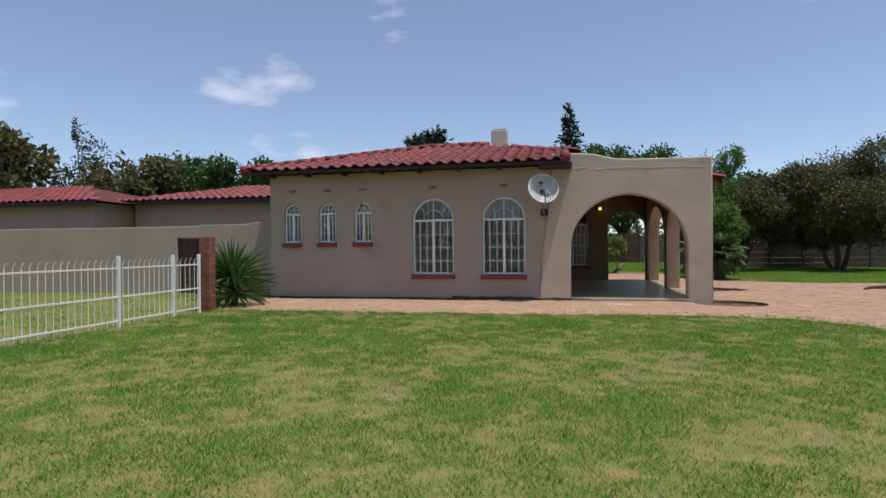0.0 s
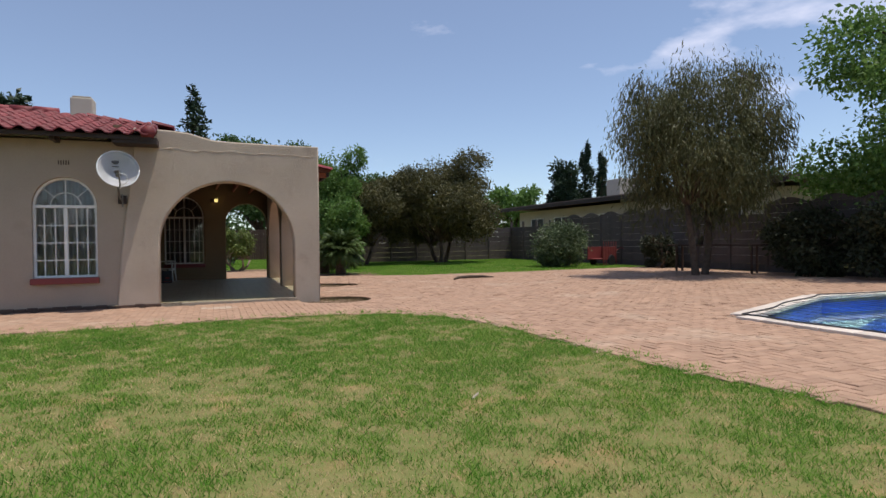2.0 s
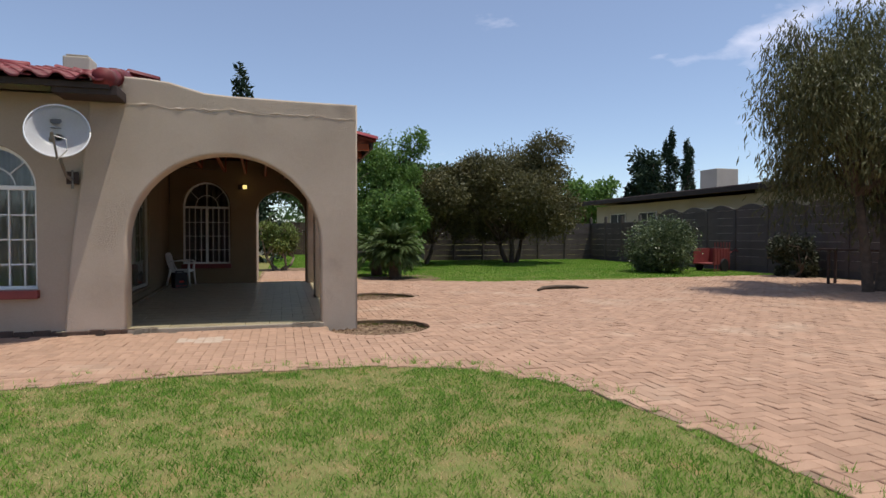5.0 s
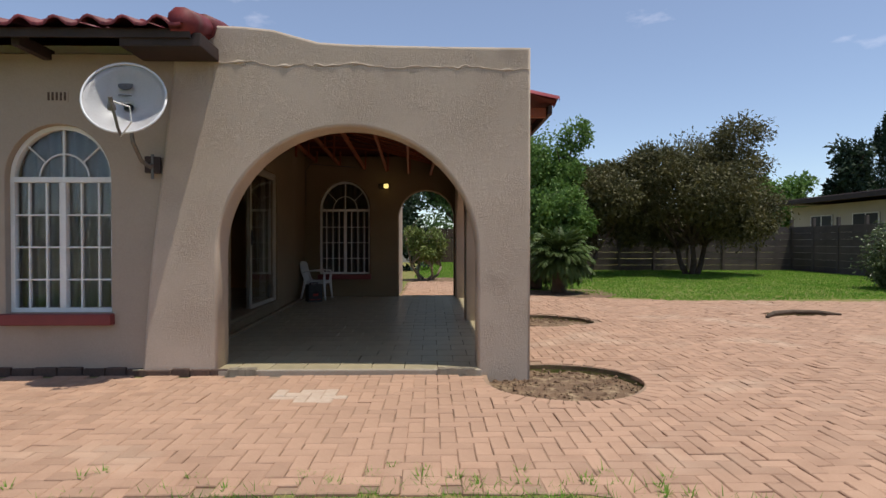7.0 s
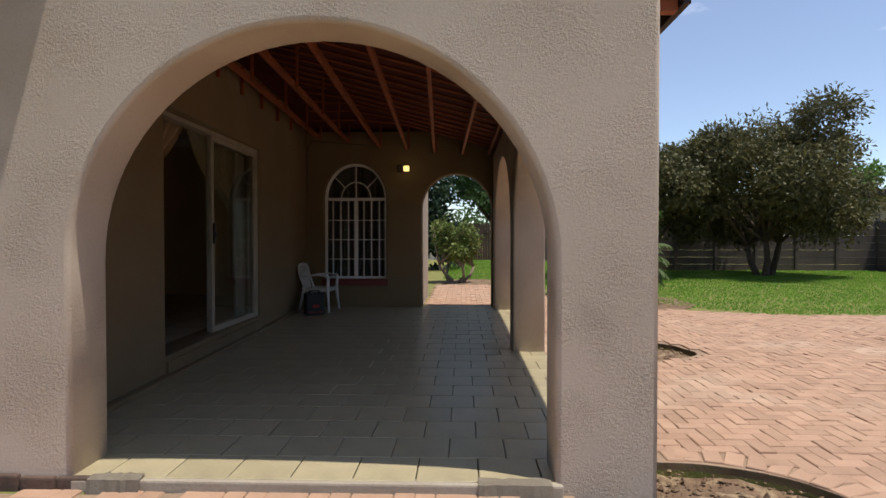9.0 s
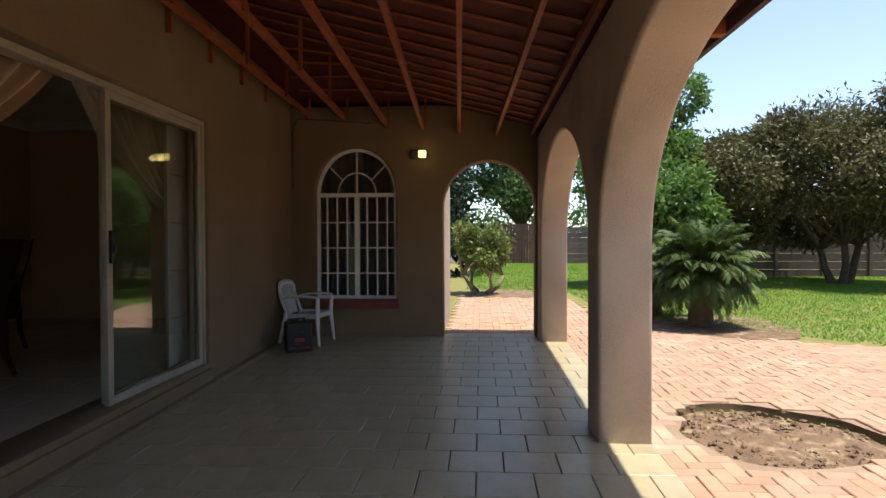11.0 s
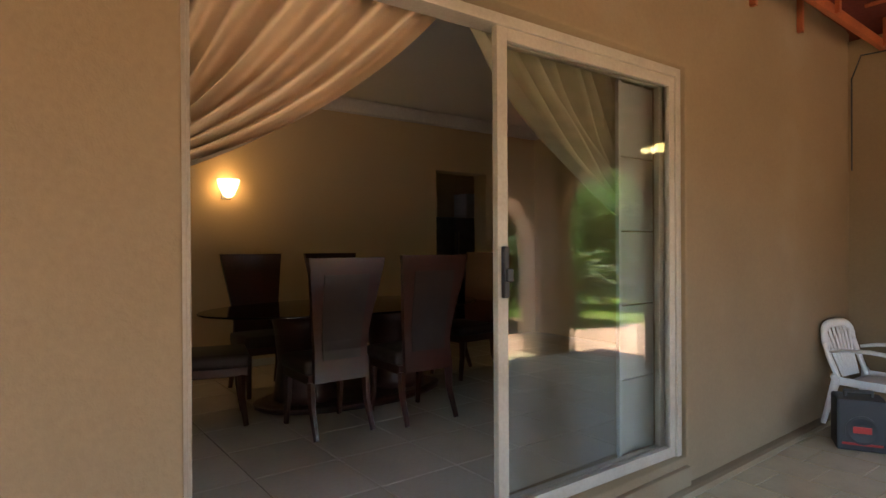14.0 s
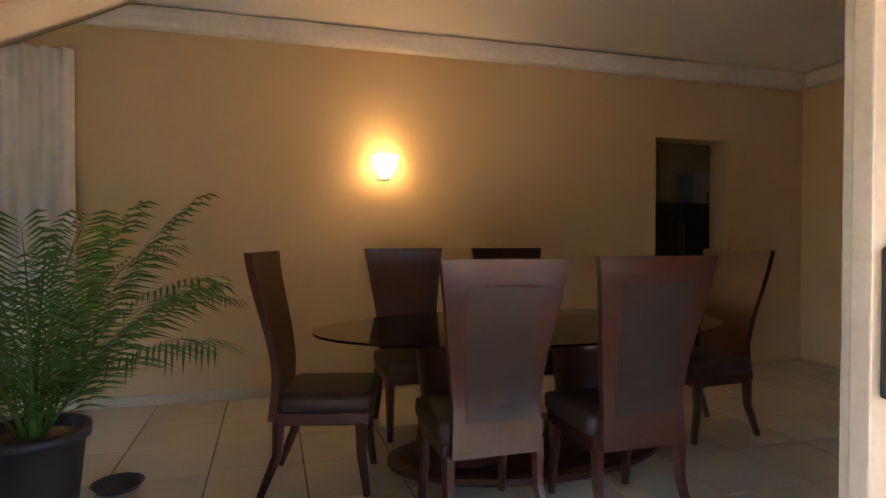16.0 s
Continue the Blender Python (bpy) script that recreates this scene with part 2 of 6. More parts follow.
NET_CURTAIN = leafy("pale_patterned_curtain", (0.34, 0.32, 0.32), (0.66, 0.64, 0.64), 0.62, 0.9)
CURTAIN_WHITE = mat("white_patterned_curtain", (0.78, 0.75, 0.72), (0.66, 0.62, 0.58), 0.8, 7, 160, 0.2, 0.002)
DARK_STAIN = mat("dark_stained_wood", (0.07, 0.022, 0.014), (0.04, 0.014, 0.010), 0.34, 3, 50, 0.08)
LEATHER = mat("dark_brown_leather", (0.05, 0.033, 0.028), (0.033, 0.022, 0.019), 0.5, 6, 120, 0.3, 0.002)
POOL_BLUE = mat("blue_pool_mosaic", (0.03, 0.10, 0.52), (0.02, 0.06, 0.38), 0.3, 12, 30, 0.1)
POOL_PALE = mat("pale_pool_plaster", (0.52, 0.68, 0.74), (0.42, 0.60, 0.66), 0.7, 2, 20, 0.2)
COPING = mat("pale_coping_paver", (0.68, 0.60, 0.53), (0.56, 0.47, 0.40), 0.9, 4, 60, 0.4, per_object=0.12)
NB_PAINT = mat("neighbour_cream_paint", (0.56, 0.50, 0.42), (0.47, 0.42, 0.35), 0.9, 1, 30, 0.2)
IRON_ROOF = mat("rusted_iron_sheet", (0.19, 0.13, 0.11), (0.12, 0.085, 0.075), 0.6, 2, 30, 0.2, metal=0.2)
FACE_BRICK = mat("red_face_brick", (0.27, 0.095, 0.065), (0.19, 0.065, 0.05), 0.9, 5, 60, 0.4, per_object=0.25)
TERRACOTTA_POT = mat("dark_pot", (0.035, 0.03, 0.03), None, 0.5, 5, 50, 0.1)
LAMP_WARM = glow("warm_lamp_glass", (1.0, 0.62, 0.26), 1.0)
LAMP_BULK = glow("bulkhead_glass", (1.0, 0.78, 0.28), 1.1)
GLASS = clear("window_glass", (0.94, 0.97, 0.95))
TABLE_GLASS = clear("smoked_glass", (0.25, 0.27, 0.26))
WATER = clear("pool_water", (0.80, 0.95, 0.97), 0.02, 1.33)
LEAF_DARK = leafy("dark_olive_leaf", (0.055, 0.06, 0.025), (0.15, 0.135, 0.052))
LEAF_WILLOW = leafy("willow_leaf", (0.058, 0.066, 0.026), (0.14, 0.138, 0.055))
LEAF_CYCAD = leafy("cycad_leaf", (0.022, 0.045, 0.012), (0.08, 0.125, 0.03), 0.2, 0.6)
LEAF_SHRUB = leafy("dark_hedge_leaf", (0.018, 0.026, 0.012), (0.055, 0.06, 0.026), 0.15)
LEAF_GREEN = leafy("fresh_green_leaf", (0.07, 0.15, 0.03), (0.17, 0.28, 0.07), 0.4)
LEAF_MID = leafy("mid_green_leaf", (0.03, 0.075, 0.02), (0.085, 0.15, 0.04), 0.3)
LEAF_CYPRESS = leafy("cypress_leaf", (0.012, 0.028, 0.014), (0.03, 0.055, 0.025), 0.1)
LEAF_PALM = leafy("palm_leaf", (0.035, 0.09, 0.02), (0.10, 0.19, 0.045), 0.2, 0.45)
LEAF_YELLOW = leafy("yellow_green_leaf", (0.09, 0.14, 0.03), (0.22, 0.25, 0.07), 0.3)
STRAW = leafy("straw_blade", (0.42, 0.31, 0.15), (0.66, 0.53, 0.29), 0.4, 0.8, 0.1)
GRASS_DARK = leafy("dark_grass_blade", (0.035, 0.125, 0.012), (0.075, 0.19, 0.025), 0.4, 0.8, 0.1)
GRASS = leafy("grass_blade", (0.085, 0.245, 0.024), (0.24, 0.39, 0.07), 0.45, 0.8, 0.1)
LEAF_BUSH = leafy("pale_variegated_leaf", (0.028, 0.055, 0.02), (0.17, 0.21, 0.10), 0.2, 0.35)



# ---- building helpers ----
def part(name, bm, material, parent=None, label="", smooth=False):
    """One mesh object out of a bmesh, under its thing."""
    me = bpy.data.meshes.new(name)
    bm.to_mesh(me)
    bm.free()
    me.materials.append(material)
    if smooth:
        me.polygons.foreach_set("use_smooth", [True] * len(me.polygons))
    ob = new(name, me)
    ob.parent = parent
    return tagged(ob, label)


def plain(name, verts, faces, material, parent=None, label="", smooth=False):
    me = bpy.data.meshes.new(name)
    me.from_pydata(verts, [], faces)
    me.materials.append(material)
    if smooth:
        me.polygons.foreach_set("use_smooth", [True] * len(me.polygons))
    ob = new(name, me)
    ob.parent = parent
    return tagged(ob, label)


def thing(name, m, label, category, group="", kind=""):
    ob = new(name)
    ob.empty_display_size = 0.1
    ob.matrix_basis = m
    return tagged(ob, label, category, group, kind)


def box(bm, lo, hi, bevel=0.0):
    """A box between two corners, its edges rounded by bevel."""
    geo = bmesh.ops.create_cube(bm, size=1.0)["verts"]
    c = [(a + b) / 2 for a, b in zip(lo, hi)]
    s = [abs(b - a) for a, b in zip(lo, hi)]
    bmesh.ops.transform(bm, verts=geo, matrix=Matrix.Translation(c) @ Matrix.Diagonal((*s, 1)))
    if bevel:
        edges = list({e for v in geo for e in v.link_edges})
        bmesh.ops.bevel(bm, geom=edges, offset=bevel, segments=2, affect="EDGES", profile=0.6)
    return bm


def boxes(*pairs, bevel=0.0):
    bm = bmesh.new()
    for lo, hi in pairs:
        box(bm, lo, hi, bevel)
    return bm


def tube(bm, points, radii, sides=8, flat=1.0, caps=True):
    """A tapered tube along points."""
    pts = [Vector(p) for p in points]
    rad = radii if isinstance(radii, (list, tuple)) else [radii] * len(pts)
    rings = []
    side = None
    for i, p in enumerate(pts):
        d = (pts[min(i + 1, len(pts) - 1)] - pts[max(i - 1, 0)]).normalized()
        if side is None:
            side = d.cross(Vector((0, 0, 1)) if abs(d.z) < 0.9 else Vector((0, 1, 0))).normalized()
        side = (side - d * side.dot(d)).normalized()
        up = d.cross(side)
        rings.append([bm.verts.new(p + (side * math.cos(a) + up * math.sin(a) * flat) * rad[i]) for a in (math.tau * k / sides for k in range(sides))])
    for a, b in zip(rings, rings[1:]):
        for k in range(sides):
            bm.faces.new((a[k], a[(k + 1) % sides], b[(k + 1) % sides], b[k]))
    if caps:
        bm.faces.new(rings[0][::-1])
        bm.faces.new(rings[-1])
    return bm


def lathe(bm, profile, sides=20, m=Matrix()):
    """A turned shape: profile of (radius, height)."""
    rings = [[bm.verts.new(m @ Vector((r * math.cos(math.tau * k / sides), r * math.sin(math.tau * k / sides), z))) for k in range(sides)] for r, z in profile]
    for a, b in zip(rings, rings[1:]):
        for k in range(sides):
            bm.faces.new((a[k], a[(k + 1) % sides], b[(k + 1) % sides], b[k]))
    bm.faces.new(rings[0][::-1])
    bm.faces.new(rings[-1])
    return bm


ALONG_X = Matrix.Rotation(radians(90), 4, "X")
ALONG_Y = Matrix.Rotation(radians(90), 4, "Z") @ ALONG_X


def slab(name, outline, holes, thick, m, material, parent=None, bevel=0.0, label=""):
    """A flat sheet of the outline with holes, thick, its edges rounded. m takes (u, v, 0) to the world."""
    cu = bpy.data.curves.new(name, "CURVE")
    cu.dimensions, cu.fill_mode = "2D", "BOTH"
    cu.extrude, cu.bevel_depth, cu.bevel_resolution, cu.offset = thick / 2 - bevel, bevel, 2, -bevel
    for loop in (outline, *holes):
        sp = cu.splines.new("POLY")
        sp.points.add(len(loop) - 1)
        for q, (u, v) in zip(sp.points, loop):
            q.co = (u, v, 0, 1)
        sp.use_cyclic_u = True
    tmp = bpy.data.objects.new(name, cu)
    scene.collection.objects.link(tmp)
    dg = bpy.context.evaluated_depsgraph_get()
    me = bpy.data.meshes.new_from_object(tmp.evaluated_get(dg))
    bpy.data.objects.remove(tmp)
    bpy.data.curves.remove(cu)
    me.transform(m)
    me.name = name
    me.materials.clear()
    me.materials.append(material)
    ob = new(name, me)
    ob.parent = parent
    return tagged(ob, label)


def arch(u0, u1, z0, spring, apex, n=28):
    """The outline of an arched opening, from its foot at u0 over the top to u1."""
    c, r, h = (u0 + u1) / 2, (u1 - u0) / 2, apex - spring
    top = [(c - r * math.cos(math.pi * k / n), spring + h * math.sin(math.pi * k / n)) for k in range(n + 1)]
    return [(u0, z0), *top, (u1, z0)]


def askew(ob):
    """Turns what follows the house wall of the patio, which stands slightly out of square."""
    for v in ob.data.vertices:
        v.co.x += 0.038 * (21.6 - v.co.y) - 0.24
    return ob


def structure(ob, label, category):
    return tagged(ob, label, category, kind="structure")


# ---- the ground ----
FRONT, PATIO_Z, ROOM_Z = 13.87, 0.105, 0.30
POOL = [(8.53, 7.8), (12.2, 9.35), (15.9, 9.0), (16.2, 3.4), (9.4, 2.6), (8.5, 5.2)]


def grid_hole(x0, y0, x1, y1):
    return [(x0, y0), (x1, y0), (x1, y1), (x0, y1)]


def blob(cx, cy, r, n=40, wob=0.06, seed=0, sy=1.0):
    return [(cx + r * (1 + wob * math.sin(3 * a + seed) + wob * 0.6 * math.sin(7 * a + 2 * seed)) * math.cos(a), cy + sy * r * (1 + wob * math.sin(3 * a + seed)) * math.sin(a)) for a in (math.tau * k / n for k in range(n))]


HOLES = [blob(3.32, 13.62, 0.74, seed=1, wob=0.03), blob(4.0, 17.92, 0.72, seed=2, wob=0.08), blob(8.8, 18.7, 0.62, seed=3, sy=0.5)]
ground = slab("ground", [(-400, -400), (400, -400), (400, 400), (-400, 400)], [POOL, *HOLES], 0.1, Matrix.Translation((0, 0, -0.017)), LAWN)
structure(ground, "sunlit lawn and bare ground reaching to the horizon", "ground")


PAVED = [(-7.75, 10.9), (-5.0, 11.0), (-1.2, 10.95), (1.5, 11.15), (2.9, 11.1), (3.9, 10.7), (4.45, 9.9), (4.75, 8.6), (4.85, 6.8), (4.95, 5.4), (5.2, 4.2), (5.5, 0.0),
         (5.6, -12), (24, -12), (19.0, 17.0), (18.6, 21.6), (14.0, 21.3), (11.6, 20.9), (7.5, 21.2), (6.3, 21.7), (5.6, 22.2), (4.9, 22.3), (4.2, 23.4), (3.9, 25.5), (3.9, 27.5), (2.8, 27.6), (1.3, 27.7), (1.3, 21.95),
         (2.9, 21.5), (2.9, 14.0), (0.0, 13.8), (-7.75, 13.85)]
bed = slab("pavement", PAVED, [POOL, *HOLES], 0.046, Matrix.Translation((0, 0, 0.015)), JOINT_SAND)
structure(bed, "pinkish clay brick paving with sandy joints and weeds", "paving")
for loop in HOLES:
    cx, cy = sum(p[0] for p in loop) / len(loop), sum(p[1] for p in loop) / len(loop)
    bm = bmesh.new()
    rings = []
    for f in (1.08, 0.9, 0.7, 0.45, 0.2):
        rings.append([bm.verts.new((cx + (x - cx) * f, cy + (y - cy) * f, -0.035 + 0.03 * (1 - f) + 0.035 * noise.noise(Vector((x * f * 5, y * f * 5, 1))))) for x, y in loop])
    for a, b in zip(rings, rings[1:]):
        for k in range(len(loop)):
            bm.faces.new((a[k], a[(k + 1) % len(loop)], b[(k + 1) % len(loop)], b[k]))
    bm.faces.new(rings[-1])
    structure(part("soil_patch", bm, SOIL, smooth=True), "bare dry soil where a tree stood in the paving", "soil")
bm = bmesh.new()
bm.faces.new([bm.verts.new((x, y, 0.05)) for x, y in blob(5.6, 23.2, 1.25, seed=5, wob=0.1)])
bm.faces.new([bm.verts.new((x, y, 0.05)) for x, y in blob(2.4, 28.6, 1.2, seed=4, wob=0.1)])
structure(part("flower_bed", bm, SOIL), "brown soil bed round the garden plants", "soil")

# ---- the house ----
# front wall with its five windows
LEFT, RIGHT, TOP = -7.75, 3.05, 3.22
BIG = [(-3.90, -2.86), (-2.15, -1.11)]
SMALL = [(-7.36, -6.90), (-6.39, -5.93), (-5.43, -4.97)]
openings = [arch(a, b, 0.66, 1.99, 2.53) for a, b in BIG] + [arch(a, b, 1.47, 2.21, 2.48) for a, b in SMALL]
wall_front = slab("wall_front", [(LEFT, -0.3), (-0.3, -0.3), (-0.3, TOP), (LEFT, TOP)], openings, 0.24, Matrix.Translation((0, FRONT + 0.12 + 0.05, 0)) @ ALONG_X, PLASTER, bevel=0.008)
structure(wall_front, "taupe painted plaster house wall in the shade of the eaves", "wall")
structure(part("damp_course", boxes(((LEFT - 0.012, FRONT + 0.03, -0.1), (-0.62, FRONT + 0.2, 0.085)), bevel=0.006), PLINTH_DARK), "dark damp-stained plinth at the wall's foot", "plinth")

# porch front: a thick arch with a buttressed shoulder and a stepped parapet
crest = [(3.05, 3.30), (2.2, 3.305), (1.3, 3.32), (0.95, 3.34), (0.72, 3.40), (0.5, 3.46), (0.2, 3.49), (-0.46, 3.51)]
porch = [(-0.80, -0.3), (-0.79, 0.12), (-0.71, 1.1), (-0.60, 2.0), (-0.48, 3.0), *crest[::-1], (3.05, -0.3)]
cut = arch(-0.05, 2.52, -0.3, 1.25, 2.505, 36)
porch = porch[:1] + porch[1:] + cut[::-1]
wall_porch = slab("wall_porch_front", porch, [], 0.34, Matrix.Translation((0, FRONT + 0.17, 0)) @ ALONG_X, STUCCO, bevel=0.03)
structure(wall_porch, "rough beige stucco porch front with a round arch", "wall")

structure(part("porch_damp_course", boxes(((-0.82, FRONT - 0.014, -0.1), (-0.055, FRONT + 0.1, 0.10)), bevel=0.006), PLINTH_DARK), "dark brick damp course under the porch shoulder", "plinth")
# a ragged plaster ridge under the parapet
bm = bmesh.new()
tube(bm, [(-0.35 + 0.0425 * k, FRONT - 0.002, 3.13 + 0.05 * noise.noise(Vector((k * 0.115, 2, 0))) + 0.03 * noise.noise(Vector((k * 0.61, 5, 0))) - 0.0006 * k) for k in range(81)], [0.002 + 0.016 * max(0, noise.noise(Vector((k * 0.37, 8, 0)))) for k in range(81)], 6, 2.2)
structure(part("plaster_ridge", bm, STUCCO, smooth=True), "rough plaster ridge across the porch front", "trim")

# side arcade towards the garden
a2 = arch(17.82, 21.28, -0.3, 1.45, 2.55, 32)
a1 = arch(14.30, 17.41, -0.3, 1.45, 2.55, 32)
side = [(14.15, -0.3), (14.15, 2.90), (21.72, 2.90), (21.72, -0.3), *a2[::-1], *a1[::-1]]
wall_side = slab("wall_arcade", side, [], 0.36, Matrix.Translation((2.785, 0, 0)) @ ALONG_Y, STUCCO, bevel=0.03)
structure(wall_side, "rough beige stucco arcade wall with two arches", "wall")

# far end of the patio: an arched window and an archway
IW = (-0.53, 0.63)
end = [(-0.9, -0.3), (-0.9, 3.35), (2.95, 3.35), (2.95, -0.3), (2.575, -0.3), *arch(1.29, 2.575, -0.3, 1.92, 2.57, 28)[::-1][1:]]
wall_end = slab("wall_patio_end", end, [arch(*IW, 0.625, 2.11, 2.77)], 0.3, Matrix.Translation((0, 21.62 + 0.15, 0)) @ ALONG_X, PLASTER_SHADED, bevel=0.02)
structure(wall_end, "beige plastered end wall of the patio with an archway", "wall")

# wall between patio and dining room, with the sliding door's opening
DOOR = (16.05, 18.86)
mid = [(14.2, -0.3), (14.2, 3.45), (21.66, 3.45), (21.66, -0.3)]
wall_door = slab("wall_patio_house", mid, [[(DOOR[0], ROOM_Z), (DOOR[0], 2.60), (DOOR[1], 2.60), (DOOR[1], ROOM_Z)]], 0.32, Matrix.Translation((-0.79, 0, 0)) @ ALONG_Y, PLASTER_SHADED, bevel=0.012)
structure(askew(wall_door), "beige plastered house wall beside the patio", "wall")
structure(askew(part("plinth_patio", boxes(((-0.66, 14.3, 0.0), (-0.55, 21.6, 0.145)), bevel=0.03), PLASTER_SHADED)), "worn plaster plinth at the foot of the patio wall", "plinth")
structure(askew(part("door_sill", boxes(((-0.80, DOOR[0] + 0.002, 0.05), (-0.60, DOOR[1] - 0.002, 0.255)), bevel=0.012), PLASTER_SHADED)), "worn plastered step along the sliding door", "step")

# the rest of the shell
for name, lo, hi, mtl in (
    ("wall_left", (LEFT + 0.002, FRONT + 0.29, -0.3), (LEFT + 0.25, 22.0, TOP), PLASTER),
    ("wall_room_back", (-5.25, 14.17, -0.3), (-5.0, 20.10, 3.4), ROOM_PAINT),
    ("wall_room_corner", (-5.25, 20.95, -0.3), (-5.0, 23.4, 3.4), ROOM_PAINT),
    ("wall_room_lintel", (-5.25, 20.10, 2.55), (-5.0, 20.95, 3.4), ROOM_PAINT),
    ("wall_room_end", (-5.0, 21.9, -0.3), (-0.95, 22.1, 3.4), ROOM_PAINT),
    ("wall_room_front", (-5.0, FRONT + 0.292, -0.3), (-4.05, FRONT + 0.33, 3.4), ROOM_PAINT),
    ("wall_wing", (1.05, 21.922, -0.3), (1.25, 24.3, 3.4), PLASTER),
    ("wall_wing_end", (-7.75, 24.1, -0.3), (1.045, 24.3, 3.4), PLASTER),
    ("wall_wing_west", (-7.75, 22.01, -0.3), (-7.5, 24.09, 3.4), PLASTER),
    ("roof_wing", (-7.9, 22.32, 3.42), (1.4, 24.5, 3.52), IRON_ROOF),
    ("wall_kitchen", (-7.45, 19.2, -0.3), (-7.3, 23.6, 3.4), ROOM_PAINT),
    ("wall_kitchen_side", (-7.3, 23.4, -0.3), (-5.0, 23.6, 3.4), ROOM_PAINT),
    ("wall_kitchen_front", (-7.3, 19.2, -0.3), (-5.25, 19.4, 3.4), ROOM_PAINT),
):
    structure(part(name, boxes((lo, hi)), mtl), "plain painted plaster wall", "wall")
structure(part("ceiling", boxes(((-7.45, 14.1, 3.28), (-0.952, 23.6, 3.36))), CEILING_PAINT), "plain grey-white dining room ceiling", "ceiling")
bm = bmesh.new()
for lo, hi in (((-5.0, 14.2, 3.11), (-4.87, 21.9, 3.275)), ((-4.87, 21.77, 3.11), (-0.96, 21.9, 3.275))):
    box(bm, lo, hi, 0.045)
structure(part("cornice", bm, CORNICE_PAINT), "white moulded plaster cornice", "trim")
structure(part("baseboard", boxes(((-5.0, 14.2, ROOM_Z), (-4.985, 20.10, ROOM_Z + 0.075)), bevel=0.004), ROOM_TILE), "tiled skirting along the dining room wall", "trim")
structure(part("floor_room", boxes(((-7.4, 14.2, 0.0), (-0.9, 23.5, ROOM_Z - 0.012))), GROUT), "cream tiled dining room floor with dark joints", "floor")
structure(part("floor_patio", boxes(((-0.92, FRONT + 0.36, -0.1), (2.95, 21.9, PATIO_Z - 0.014))), PATIO_GROUT), "olive beige tiled patio floor", "floor")
structure(part("floor_edge", boxes(((-0.04, FRONT - 0.03, -0.1), (2.56, FRONT + 0.05, PATIO_Z - 0.004)), bevel=0.012), CONCRETE), "worn screed edge of the patio slab", "floor")


# ---- roof ----
SLOPE = 0.268
RX0, RY0, RY1 = LEFT - 0.5, FRONT - 0.52, 22.3
RIDGE_Y = 17.35
EAVE_Z, EAST_X, EAST_Z = 3.30, 3.34, 2.85


def roof_planes(x, y):
    """Heights of the four slopes over a place: front, west, back, east."""
    return (EAVE_Z - (0.32 if x > 0.05 else 0.0) + SLOPE * (y - RY0), EAVE_Z + SLOPE * (x - RX0), EAVE_Z + SLOPE * (RY1 - y) * 0.86, EAST_Z + SLOPE * 0.98 * (EAST_X - x))


def covered(x, y):
    """The front eave stops at the porch's parapet; behind it the roof runs on over the patio."""
    return RX0 < x < EAST_X and RY0 < y < RY1 and (x < -0.12 or y > 14.1)


N_U, N_V = 96, 74
verts, faces, ids = [], [], {}
us = [RX0 + (EAST_X - RX0) * i / N_U for i in range(N_U + 1)]
vs = [RY0 + (RY1 - RY0) * j / N_V for j in range(N_V + 1)]
for i in range(N_U):
    for j in range(N_V):
        if not covered((us[i] + us[i + 1]) / 2, (vs[j] + vs[j + 1]) / 2):
            continue
        q = []
        for a, b in ((i, j), (i + 1, j), (i + 1, j + 1), (i, j + 1)):
            if (a, b) not in ids:
                ids[a, b] = len(verts)
                verts.append((us[a], vs[b], min(roof_planes(us[a], vs[b])) - 0.03))
            q.append(ids[a, b])
        faces.append(q)
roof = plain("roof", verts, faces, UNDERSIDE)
structure(roof, "low hipped roof of red barrel tiles", "roof")


def tile_mesh(name, length=0.44, width=0.30):
    """One barrel tile: a round crown, a flat pan and a thick lower lip. x across, y up the slope."""
    prof = [(-0.5, 0.012), (-0.42, 0.03), (-0.3, 0.062), (-0.17, 0.074), (-0.04, 0.062), (0.08, 0.03), (0.16, 0.010), (0.34, 0.004), (0.5, 0.012)]
    v, f = [], []
    for y, lift in ((0.0, 0.022), (length, 0.0)):
        v += [(u * width, y, h + lift) for u, h in prof]
    v += [(u * width, 0.0, h - 0.004) for u, h in prof]
    k = len(prof)
    f += [(i, i + 1, k + i + 1, k + i) for i in range(k - 1)]
    f += [(2 * k + i, 2 * k + i + 1, i + 1, i) for i in range(k - 1)]
    return v, f


